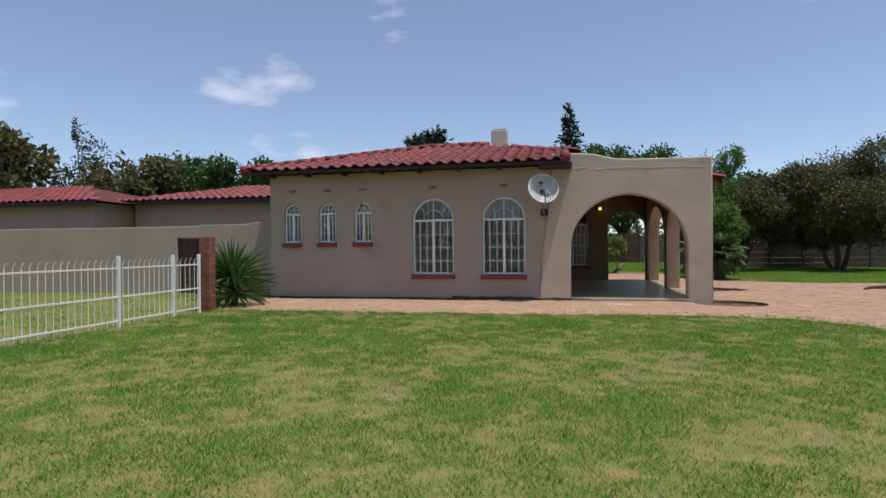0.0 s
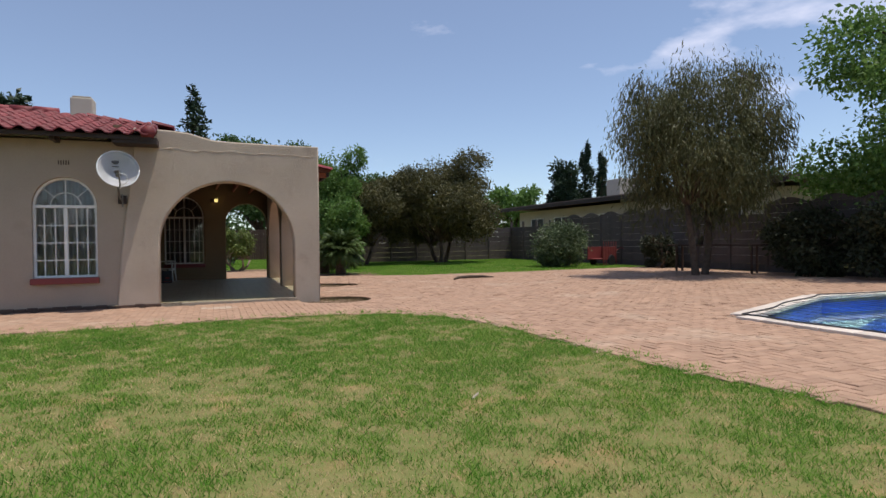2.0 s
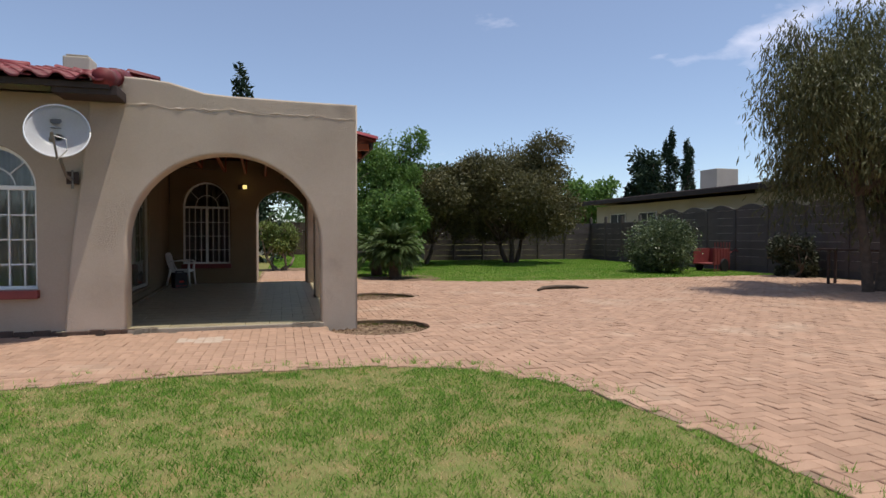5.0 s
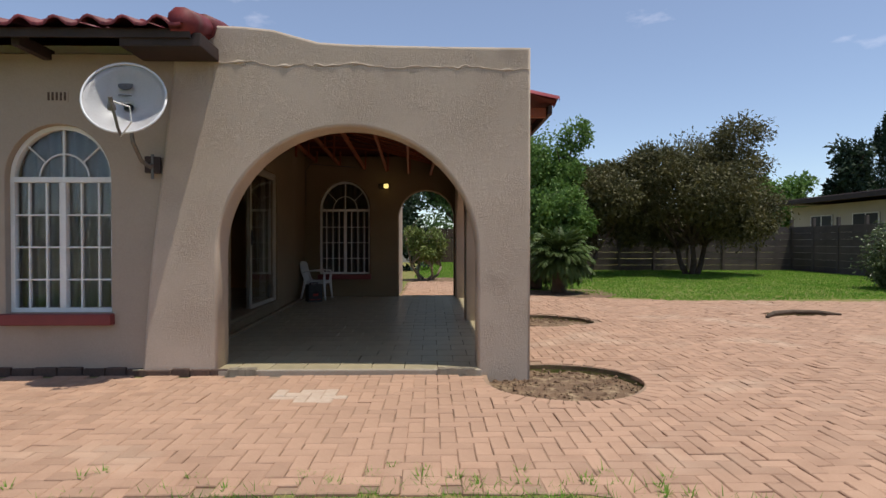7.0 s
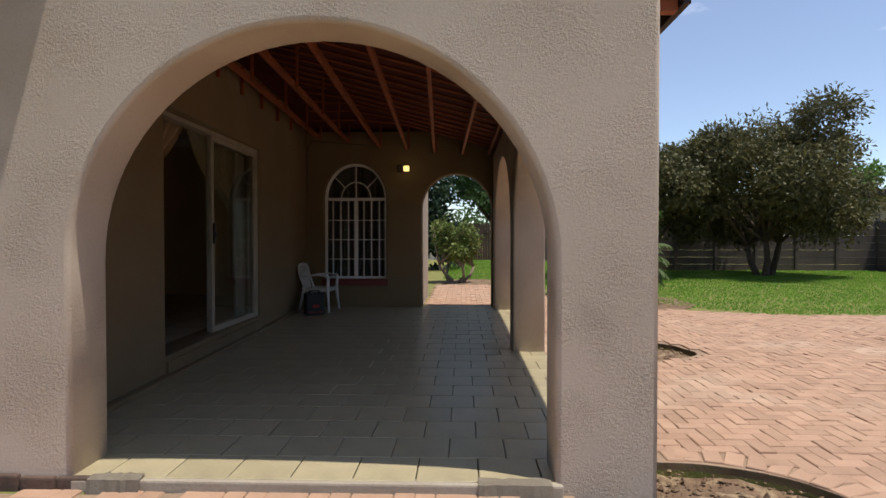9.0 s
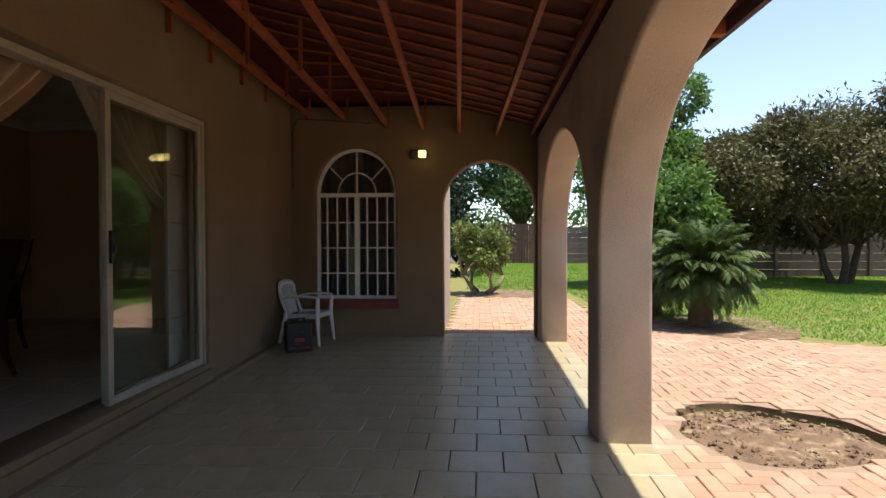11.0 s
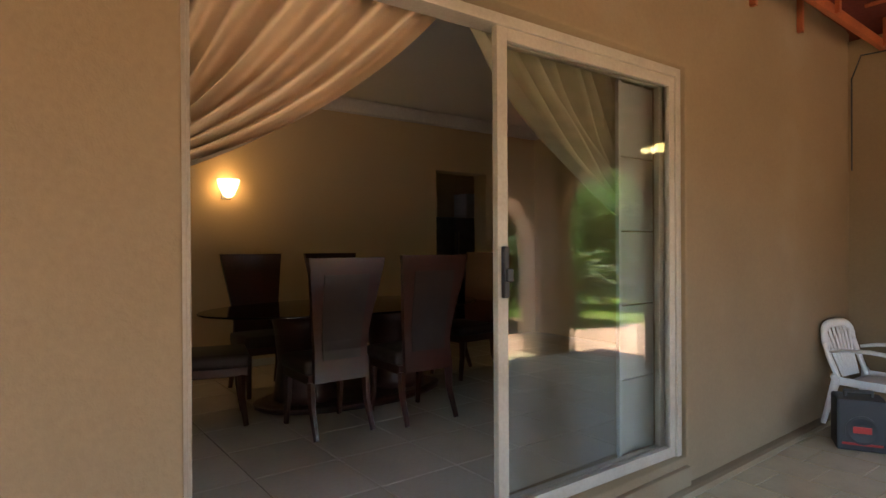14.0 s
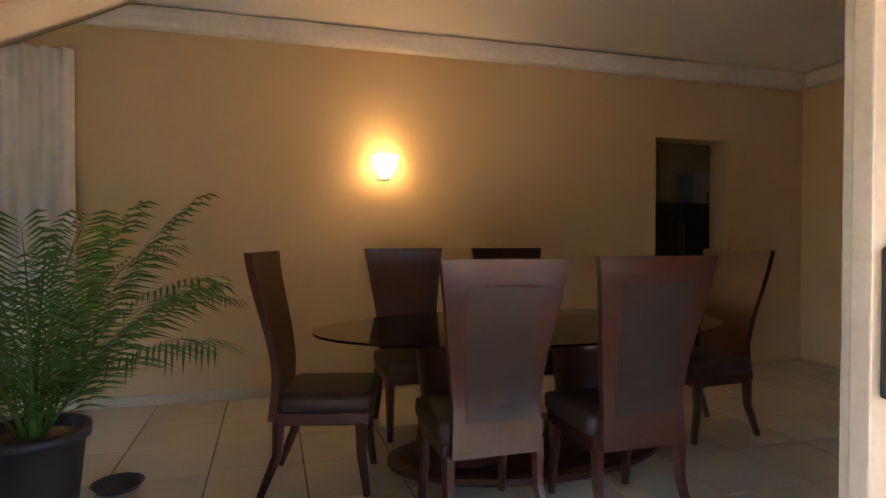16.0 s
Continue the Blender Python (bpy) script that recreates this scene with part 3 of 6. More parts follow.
def tile_field(slope, origin, along, up, rows, cols, keep, parent, near=0, name="roof_tile"):
    """Tiles in courses. The first `near` of them that are kept are pieces of their own, the rest one field."""
    v, f = tile_mesh("roof_tile")
    base = bpy.data.meshes.new("roof_tile")
    base.from_pydata(v, [], f)
    base.materials.append(TILE_RED)
    base.polygons.foreach_set("use_smooth", [True] * len(base.polygons))
    along, up = Vector(along).normalized(), Vector(up).normalized()
    nrm = along.cross(up).normalized()
    turn = Matrix((along, up, nrm)).transposed().to_4x4()
    bv, bf = [], []
    rnd = random.Random(rows * 31 + cols)
    made = 0
    for r in range(rows):
        for c in range(cols):
            p = Vector(origin) + along * (0.30 * (c + 0.5)) + up * (0.37 * r)
            mid = p + up * 0.2
            if not keep(mid):
                continue
            m = Matrix.Translation(p + nrm * rnd.uniform(-0.004, 0.006)) @ turn @ Matrix.Rotation(rnd.uniform(-0.02, 0.02), 4, "Z")
            if made < near:
                ob = new(name, base)
                ob.parent = parent
                ob.matrix_basis = m
                made += 1
            else:
                k = len(bv)
                bv += [m @ Vector(q) for q in v]
                bf += [tuple(i + k for i in q) for q in f]
    if bf:
        tagged(plain("roof_tiles", bv, bf, TILE_RED_BULK, parent, smooth=True), kind="stuff")


def lowest(side):
    def keep(p):
        h = roof_planes(p.x, p.y)
        return (side != 0 or p.x < -0.12) and covered(p.x, p.y) and h[side] <= min(h) + 0.01
    return keep


tile_field(0, (RX0, RY0 - 0.06, EAVE_Z - 0.03), (1, 0, 0), (0, 1, SLOPE), 14, 40, lowest(0), roof, 290)
tile_field(4, (0.05, 14.2, EAVE_Z - 0.35 + SLOPE * (14.2 - RY0)), (1, 0, 0), (0, 1, SLOPE), 10, 12, lambda p: p.x > 0.05 and roof_planes(p.x, p.y)[0] <= min(roof_planes(p.x, p.y)) + 0.01, roof)
tile_field(1, (RX0 - 0.06, RY1, EAVE_Z - 0.03), (0, -1, 0), (1, 0, SLOPE), 14, 30, lowest(1), roof)
tile_field(3, (EAST_X + 0.06, 14.2, EAST_Z - 0.02), (0, 1, 0), (-1, 0, SLOPE * 0.98), 14, 27, lowest(3), roof)


def cap_row(name, a, b, parent, r=0.115):
    """Overlapping half-round caps along a hip or ridge."""
    a, b = Vector(a), Vector(b)
    n = max(2, int((b - a).length / 0.38))
    for k in range(n):
        p, q = a.lerp(b, k / n), a.lerp(b, (k + 1.12) / n)
        bm = bmesh.new()
        tube(bm, [p, q], [r, r * 0.82], 10)
        part(name, bm, TILE_RED, parent, smooth=True)


hip_y = RY0 + (RIDGE_Y - RY0)
ridge_z = EAVE_Z + SLOPE * (RIDGE_Y - RY0)
hip_x = RX0 + (RIDGE_Y - RY0)
end_x = EAST_X - (ridge_z - EAST_Z) / (SLOPE * 0.98)
cap_row("ridge_cap", (RX0, RY0, EAVE_Z + 0.02), (hip_x, RIDGE_Y, ridge_z + 0.02), roof)
cap_row("ridge_cap", (hip_x, RIDGE_Y, ridge_z + 0.02), (end_x, RIDGE_Y, ridge_z + 0.02), roof)
cap_row("ridge_cap", (-0.17, RY0, EAVE_Z + 0.03), (-0.17, 14.3, EAVE_Z + 0.28), roof, 0.13)
# eaves: rafter tails and fascia
tails = [LEFT + 0.15 + 0.98 * k for k in range(8)]
for x in tails:
    part("rafter_tail", boxes(((x - 0.04, RY0 + 0.12, EAVE_Z - 0.145), (x + 0.04, FRONT + 0.1, EAVE_Z - 0.04)), bevel=0.006), DARK_WOOD, roof)
part("fascia", boxes(((RX0, RY0 + 0.02, EAVE_Z - 0.10), (-0.1, RY0 + 0.05, EAVE_Z - 0.02))), DARK_WOOD, roof, "dark timber fascia")
part("soffit_edge", boxes(((-0.75, RY0 + 0.05, EAVE_Z - 0.17), (-0.02, FRONT - 0.01, EAVE_Z - 0.045)), bevel=0.01), DARK_WOOD, roof, "dark boxed end of the eave")
part("fascia", boxes(((EAST_X - 0.04, 14.24, EAST_Z - 0.13), (EAST_X, RY1, EAST_Z - 0.04))), DARK_WOOD, roof)
for k in range(9):
    y = 14.34 + 0.92 * k
    part("rafter_tail", boxes(((2.96, y - 0.035, EAST_Z - 0.15), (EAST_X - 0.05, y + 0.035, EAST_Z - 0.05)), bevel=0.006), STAINED_WOOD, roof)
wall_over = part("wall_over_door", boxes(((-0.9, 14.3, 3.45), (-0.7, 21.6, 3.62))), PLASTER_SHADED)
structure(askew(wall_over), "plaster above the sliding door wall", "wall")
chimney = thing("chimney", pose(-2.4, 20.1, ridge_z - 1.0), "cream plastered square chimney on the red roof", "chimney")
part("stack", boxes(((-0.27, -0.27, 0), (0.27, 0.27, 1.95)), bevel=0.03), NB_PAINT, chimney)
part("cap", boxes(((-0.22, -0.22, 1.95), (0.22, 0.22, 2.0)), bevel=0.02), CONCRETE, chimney)

# patio ceiling timbers: chords along the patio, battens across, struts at the walls
timbers = thing("roof_truss", pose(0, 0, 0), "red-stained exposed roof timbers over the patio", "roof timber")
for x, low in ((-0.6, 3.19), (-0.07, 3.12), (0.505, 3.035), (1.02, 2.995), (1.52, 2.94), (2.03, 2.905), (2.52, 2.90)):
    bm = boxes(((x - 0.021, 14.2, low), (x + 0.021, 21.6, low + 0.075)), bevel=0.004)
    for v in bm.verts:
        v.co.x += (21.6 - v.co.y) * (0.038 if x < 2.4 else 0.008)
    part("chord", bm, STAINED_WOOD, timbers)
    for y in (14.6, 16.2, 17.6, 19.1, 20.4, 21.5):
        z = min(roof_planes(x, y)) - 0.05
        if z > low + 0.13 and (x < 0.0 or y in (14.6, 21.5)):
            part("strut", boxes(((x + 0.023 + (21.6 - y) * 0.038, y - 0.02, low + 0.01), (x + 0.053 + (21.6 - y) * 0.038, y + 0.02, z)), bevel=0.003), STAINED_WOOD, timbers)
for y in [14.4 + 0.36 * k for k in range(20)]:
    pts = [(x, y, min(roof_planes(x, y)) - 0.055) for x in (-0.62, 0.2, 1.0, 1.8, 2.56)]
    bm = bmesh.new()
    tube(bm, pts, 0.018, 4)
    part("batten", bm, STAINED_WOOD, timbers)
for y in (14.9, 15.7, 16.5, 17.3, 18.1, 18.9, 19.7, 20.5):
    askew(part("wall_strut", boxes(((-0.627, y - 0.018, 3.17), (-0.585, y + 0.018, 3.52)), bevel=0.003), STAINED_WOOD, timbers))
bm = bmesh.new()
tube(bm, [(-0.83, 21.58, 2.2), (-0.83, 21.58, 3.0), (-0.7, 21.4, 3.14), (-0.2, 21.25, 3.08), (0.3, 21.5, 3.08)], 0.007, 5)
part("cable", bm, BLACK_PLASTIC, timbers)

# ---- windows ----
def ring(u0, u1, z0, spring, apex, w, depth, name, material, parent, n=24, bevel=0.004):
    """An arched frame of width w."""
    outer = arch(u0, u1, z0, spring, apex, n)
    inner = arch(u0 + w, u1 - w, z0 + w, spring, apex - w, n)
    return slab(name, outer, [inner], depth, ALONG_X, material, parent, bevel)


def arched_window(number, m, width, spring, apex, cols, rows, label, sill=True):
    """A white steel window with an arched light, glazing bars and a red sill; the foot's middle is the origin."""
    w = thing("window_%d" % number, m, label, "window", kind="structure")
    h = width / 2
    ring(-h, h, 0, spring, apex, 0.042, 0.07, "window_frame", WHITE_PAINT, w)
    part("transom", boxes(((-h + 0.04, -0.035, spring - 0.03), (h - 0.04, 0.035, spring + 0.025)), bevel=0.006), WHITE_PAINT, w)
    part("mullion", boxes(((-0.032, -0.04, 0.04), (0.032, 0.04, spring - 0.03)), bevel=0.006), WHITE_PAINT, w)
    bars = [-h + width * k / cols for k in range(1, cols) if abs(-h + width * k / cols) > 0.05]
    for x in bars:
        part("glazing_bar", boxes(((x - 0.009, -0.016, 0.04), (x + 0.009, 0.016, spring - 0.03)), bevel=0.003), WHITE_PAINT, w)
    for k in range(1, rows):
        z = (spring - 0.03) * k / rows
        part("glazing_bar", boxes(((-h + 0.04, -0.013, z - 0.009), (h - 0.04, 0.013, z + 0.009)), bevel=0.003), WHITE_PAINT, w)
    rise = apex - spring
    part("glazing_bar", boxes(((-0.01, -0.014, spring), (0.01, 0.014, apex - 0.02)), bevel=0.003), WHITE_PAINT, w)
    bm = bmesh.new()
    tube(bm, [(-0.48 * h * math.cos(math.pi * k / 14), 0, spring + 0.48 * rise * math.sin(math.pi * k / 14)) for k in range(15)], 0.011, 6)
    part("fan_bar", bm, WHITE_PAINT, w, smooth=True)
    for a in (42, 138):
        c, s = math.cos(radians(a)), math.sin(radians(a))
        bm = bmesh.new()
        tube(bm, [(0.48 * h * c, 0, spring + 0.48 * rise * s), (0.97 * h * c, 0, spring + 0.97 * rise * s)], 0.010, 6)
        part("fan_bar", bm, WHITE_PAINT, w)
    for u0, u1 in ((-h + 0.03, -0.02), (0.02, h - 0.03)):
        pane = part("pane", boxes(((u0, 0.018, 0.03), (u1, 0.022, spring - 0.02))), GLASS, w)
        pane.visible_shadow = False
    pane = slab("pane", arch(-h + 0.03, h - 0.03, spring, spring + 0.002, apex - 0.03, 16), [], 0.004, Matrix.Translation((0, 0.02, 0)) @ ALONG_X, GLASS, w)
    pane.visible_shadow = False
    if sill:
        part("window_sill", boxes(((-h - 0.03, -0.2, -0.115), (h + 0.03, 0.05, -0.004)), bevel=0.012), RED_PAINT, w, "oxide red painted sill")
    return w


def wavy(name, m, width, height, label, material, waves=9, amp=0.025, seed=0):
    """A hanging curtain in soft folds."""
    nu, nv = waves * 8, 6
    v, f = [], []
    for j in range(nv + 1):
        for i in range(nu + 1):
            u = i / nu
            d = amp * math.sin(math.tau * waves * u + 0.6 * math.sin(5 * u + seed) + 0.25 * j / nv)
            v.append((-width / 2 + width * u, d, height * j / nv))
    for j in range(nv):
        for i in range(nu):
            a = j * (nu + 1) + i
            f.append((a, a + 1, a + nu + 2, a + nu + 1))
    ob = plain(name, v, f, material, smooth=True)
    ob.matrix_basis = m
    return tagged(ob, label, "curtain")


count = 1
for a, b in BIG:
    arched_window(count, pose((a + b) / 2, FRONT + 0.16, 0.66), b - a, 1.33, 1.87, 6, 4, "white steel arched window with closed patterned curtains behind")
    wavy("curtain", pose((a + b) / 2, FRONT + 0.42, 0.5), b - a + 0.24, 2.2, "pale patterned curtain drawn behind the arched window", NET_CURTAIN, 10, seed=count)
    count += 1
for a, b in SMALL:
    arched_window(count, pose((a + b) / 2, FRONT + 0.16, 1.47), b - a, 0.74, 1.01, 4, 3, "small white arched window with glazing bars and red sill")
    wavy("curtain", pose((a + b) / 2, FRONT + 0.42, 1.35), b - a + 0.2, 1.2, "pale net curtain behind the small arched window", NET_CURTAIN, 5, seed=count)
    count += 1
arched_window(count, pose((IW[0] + IW[1]) / 2, 21.62 + 0.13, 0.625), IW[1] - IW[0], 1.485, 2.145, 8, 4, "white steel arched window above a red sill on the patio")
wavy("curtain", pose((IW[0] + IW[1]) / 2, 21.62 + 0.42, 0.45), 1.3, 2.4, "patterned curtain behind the patio window, shade put into its colour", NET_CURTAIN_SHADED, 10, 0.03, 7)
structure(part("wall_bedroom", boxes(((-0.9, 23.6, 0), (1.05, 23.7, 3.0))), ROOM_PAINT), "plain painted wall of the room behind the window", "wall")
structure(part("ceiling_bedroom", boxes(((-0.9, 21.93, 3.0), (1.1, 23.7, 3.05))), CEILING_PAINT), "plain ceiling of the room behind the window", "ceiling")
# air bricks above the windows
for x in (-7.1, -6.15, -5.2, -3.38, -1.63):
    vent = thing("air_vent", pose(x, FRONT + 0.05, 2.80), "small plastered air brick with slots under the eaves", "vent", "air bricks")
    part("plate", boxes(((-0.11, -0.006, -0.055), (0.11, 0.03, 0.055)), bevel=0.004), PLASTER, vent)
    for k in range(5):
        part("slot", boxes(((-0.09 + 0.04 * k, -0.009, -0.04), (-0.07 + 0.04 * k, 0.0, 0.04))), PLINTH_DARK, vent)

# ---- satellite dish ----
dish = thing("satellite_dish", pose(-0.69, FRONT - 0.42, 2.58) @ pose(0, 0, 0, 0, 0, 14), "white enamel satellite dish bracketed to the house wall", "satellite dish")
tilt = Matrix.Rotation(radians(67), 4, "X")
bm = bmesh.new()
R = 0.34
rings = []
for k in range(9):
    r = R * k / 8
    rings.append([bm.verts.new(tilt @ Vector((r * math.cos(a), 1.08 * r * math.sin(a), 0.16 * (r / R) ** 2))) for a in (math.tau * q / 36 for q in range(36))])
for a, b in zip(rings[1:], rings[2:]):
    for k in range(36):
        bm.faces.new((a[k], a[(k + 1) % 36], b[(k + 1) % 36], b[k]))
bm.faces.new(rings[1])
bmesh.ops.solidify(bm, geom=bm.faces[:], thickness=0.012)
part("reflector", bm, DISH_PAINT, dish, smooth=True)
bm = bmesh.new()
tube(bm, [tilt @ Vector((R * math.cos(a), 1.08 * R * math.sin(a), 0.165)) for a in (math.tau * q / 36 for q in range(37))], 0.011, 6)
part("rim", bm, DISH_PAINT, dish, smooth=True)
bm = bmesh.new()
tube(bm, [tilt @ Vector((0, -0.38, 0.13)), tilt @ Vector((0.0, -0.37, 0.24)), tilt @ Vector((-0.03, -0.22, 0.38))], 0.013, 6)
part("feed_arm", bm, GREY_METAL, dish)
bm = bmesh.new()
lathe(bm, [(0.018, 0), (0.022, 0.05), (0.034, 0.08), (0.034, 0.11)], 12, tilt @ pose(-0.04, -0.17, 0.40, 140, 0, 0))
part("receiver", bm, GREY_METAL, dish)
bm = bmesh.new()
tube(bm, [tilt @ Vector((-0.02, -0.2, 0.38)), tilt @ Vector((0.10, -0.22, 0.34)), tilt @ Vector((0.11, -0.33, 0.28)), tilt @ Vector((0.0, -0.39, 0.14))], 0.006, 5)
part("cable", bm, WHITE_PAINT, dish)
bm = bmesh.new()
tube(bm, [(0.0, 0.02, -0.05), (0.02, 0.05, -0.30), (0.06, 0.2, -0.45), (0.11, 0.32, -0.49), (0.12, 0.41, -0.43)], 0.019, 8)
tube(bm, [(0.12, 0.37, -0.60), (0.12, 0.37, -0.36)], 0.016, 6)
part("bracket", bm, GREY_METAL, dish)
part("wall_plate", boxes(((0.05, 0.36, -0.54), (0.19, 0.44, -0.38)), bevel=0.008), DARK_WOOD, dish, "rusted wall plate")
bm = bmesh.new()
lathe(bm, [(0.062, 0.0), (0.062, 0.004)], 20, tilt @ pose(-0.03, 0.2, 0.065, -14, 0, 0))
part("badge", bm, GREY_METAL, dish, "round grey printed emblem")
bm = bmesh.new()
box(bm, (-0.055, -0.008, 0), (0.055, 0.008, 0.004))
bmesh.ops.transform(bm, verts=bm.verts, matrix=tilt @ pose(-0.03, 0.105, 0.045, -9, 0, 0))
part("printed_bar", bm, GREY_METAL, dish)

# ---- sliding door ----
sd = thing("door_1", pose(-0.86, 0, 0), "aluminium sliding door standing open beside its fixed pane", "sliding door", kind="structure")
y0, y1, zb, zt, ym = DOOR[0], DOOR[1], 0.262, 2.598, 17.44
part("frame_jamb", boxes(((-0.06, y0, zb), (0.06, y0 + 0.045, zt)), ((-0.05, y0 + 0.045, zb), (0.035, y0 + 0.062, zt)), bevel=0.006), ALU, sd)
part("frame_jamb", boxes(((-0.06, y1 - 0.045, zb), (0.06, y1, zt)), bevel=0.005), ALU, sd)
part("frame_head", boxes(((-0.06, y0 + 0.045, zt - 0.05), (0.06, y1 - 0.045, zt)), bevel=0.005), ALU, sd)
part("frame_track", boxes(((-0.06, y0 + 0.045, zb - 0.005), (0.06, y1 - 0.045, zb + 0.022)), ((-0.028, y0 + 0.045, zb + 0.02), (-0.022, y1 - 0.045, zb + 0.036)), ((0.022, y0 + 0.045, zb + 0.02), (0.028, y1 - 0.045, zb + 0.036))), ALU, sd)
for name, a, b, dx in (("fixed_leaf", ym - 0.028, y1 - 0.045, 0.028), ("sliding_leaf", ym + 0.022, y1 - 0.07, -0.028)):
    leaf = part(name, boxes(((dx - 0.018, a, zb + 0.036), (dx + 0.018, a + 0.062, zt - 0.05)), ((dx - 0.018, b - 0.05, zb + 0.036), (dx + 0.018, b, zt - 0.05)), ((dx - 0.018, a + 0.062, zb + 0.036), (dx + 0.018, b - 0.05, zb + 0.10)), ((dx - 0.018, a + 0.062, zt - 0.11), (dx + 0.018, b - 0.05, zt - 0.05)), bevel=0.004), ALU, sd)
    pane = part("pane", boxes(((dx - 0.002, a + 0.055, zb + 0.09), (dx + 0.002, b - 0.045, zt - 0.10))), GLASS, leaf)
    pane.visible_shadow = False
handle = part("handle", boxes(((0.047, ym - 0.012, 1.315), (0.072, ym + 0.02, 1.55)), ((0.066, ym - 0.004, 1.39), (0.085, ym + 0.034, 1.45)), bevel=0.007), BLACK_PLASTIC, sd, "black plastic door handle")


def swag(name, ya, yb, tie_y, tie_top, tie_bot, x, material, label, folds):
    """A curtain gathered to one side and tied: the folds run from the rail to the tie."""
    nu, nv = folds * 8, 22
    v, f = [], []
    for j in range(nv + 1):
        t = j / nv
        for i in range(nu + 1):
            u = i / nu
            top_y, top_z = ya + (yb - ya) * u, 2.74
            end_z = tie_top + (tie_bot - tie_top) * u
            sag = 0.22 * u * math.sin(math.pi * t) * (0.45 + 0.55 * t)
            y = top_y + (tie_y - top_y) * (t ** 1.15)
            z = top_z + (end_z - top_z) * t - sag * 0.6
            d = (0.085 * (1 - 0.5 * t)) * math.sin(math.tau * folds * (u ** 0.9) + 1.3 * t + 0.8 * math.sin(7 * u)) + 0.018 * math.sin(23 * u + 6 * t) + 0.01 * math.sin(41 * u - 9 * t)
            v.append((x + d, y, z + 0.02 * math.sin(math.tau * folds * u + 2 * t) * t))
    for j in range(nv):
        for i in range(nu):
            a = j * (nu + 1) + i
            f.append((a, a + 1, a + nu + 2, a + nu + 1))
    return tagged(plain(name, v, f, material, smooth=True), label, "curtain")


swag("curtain", 15.96, 17.36, 16.0, 1.98, 1.78, -1.1, CURTAIN, "sand satin curtain swept aside and tied at the open door", 8)
swag("curtain", 18.86, 17.46, 18.70, 1.98, 1.74, -1.1, CURTAIN_PALE, "cream curtain swept aside behind the fixed glass", 9)
wavy("curtain", pose(-1.08, 15.76, ROOM_Z + 0.02, 0, 0, 90), 0.36, 2.2, "sand satin curtain tail hanging beside the door", CURTAIN, 4, 0.03)
screen = thing("folding_screen", pose(-1.0, 18.68, ROOM_Z), "pale green panelled board standing behind the glass", "screen")
for k in range(5):
    part("panel", boxes(((-0.012, -0.17, 0.02 + 0.44 * k), (0.012, 0.17, 0.452 + 0.44 * k)), bevel=0.004), CORNICE_PAINT, screen)
part("edge", boxes(((0.0125, -0.19, 0.0), (0.03, -0.17, 2.22))), WHITE_PAINT, screen)

# ---- patio things ----
lamp = thing("wall_lamp", pose(0.98, 21.62, 2.655), "lit bulkhead wall lamp above the patio archway", "wall lamp")
part("backplate", boxes(((-0.14, -0.05, -0.06), (0.10, 0.0, 0.06)), bevel=0.01), DARK_WOOD, lamp)
part("glass_shade", boxes(((-0.02, -0.12, -0.05), (0.085, -0.045, 0.05)), bevel=0.018), LAMP_BULK, lamp, "glowing yellow glass")
bulb = new("patio_bulb", bpy.data.lights.new("patio_bulb", "POINT"))
bulb.data.energy, bulb.data.color, bulb.data.shadow_soft_size = 0.1, (1.0, 0.78, 0.4), 0.04
bulb.location = (1.02, 21.4, 2.62)


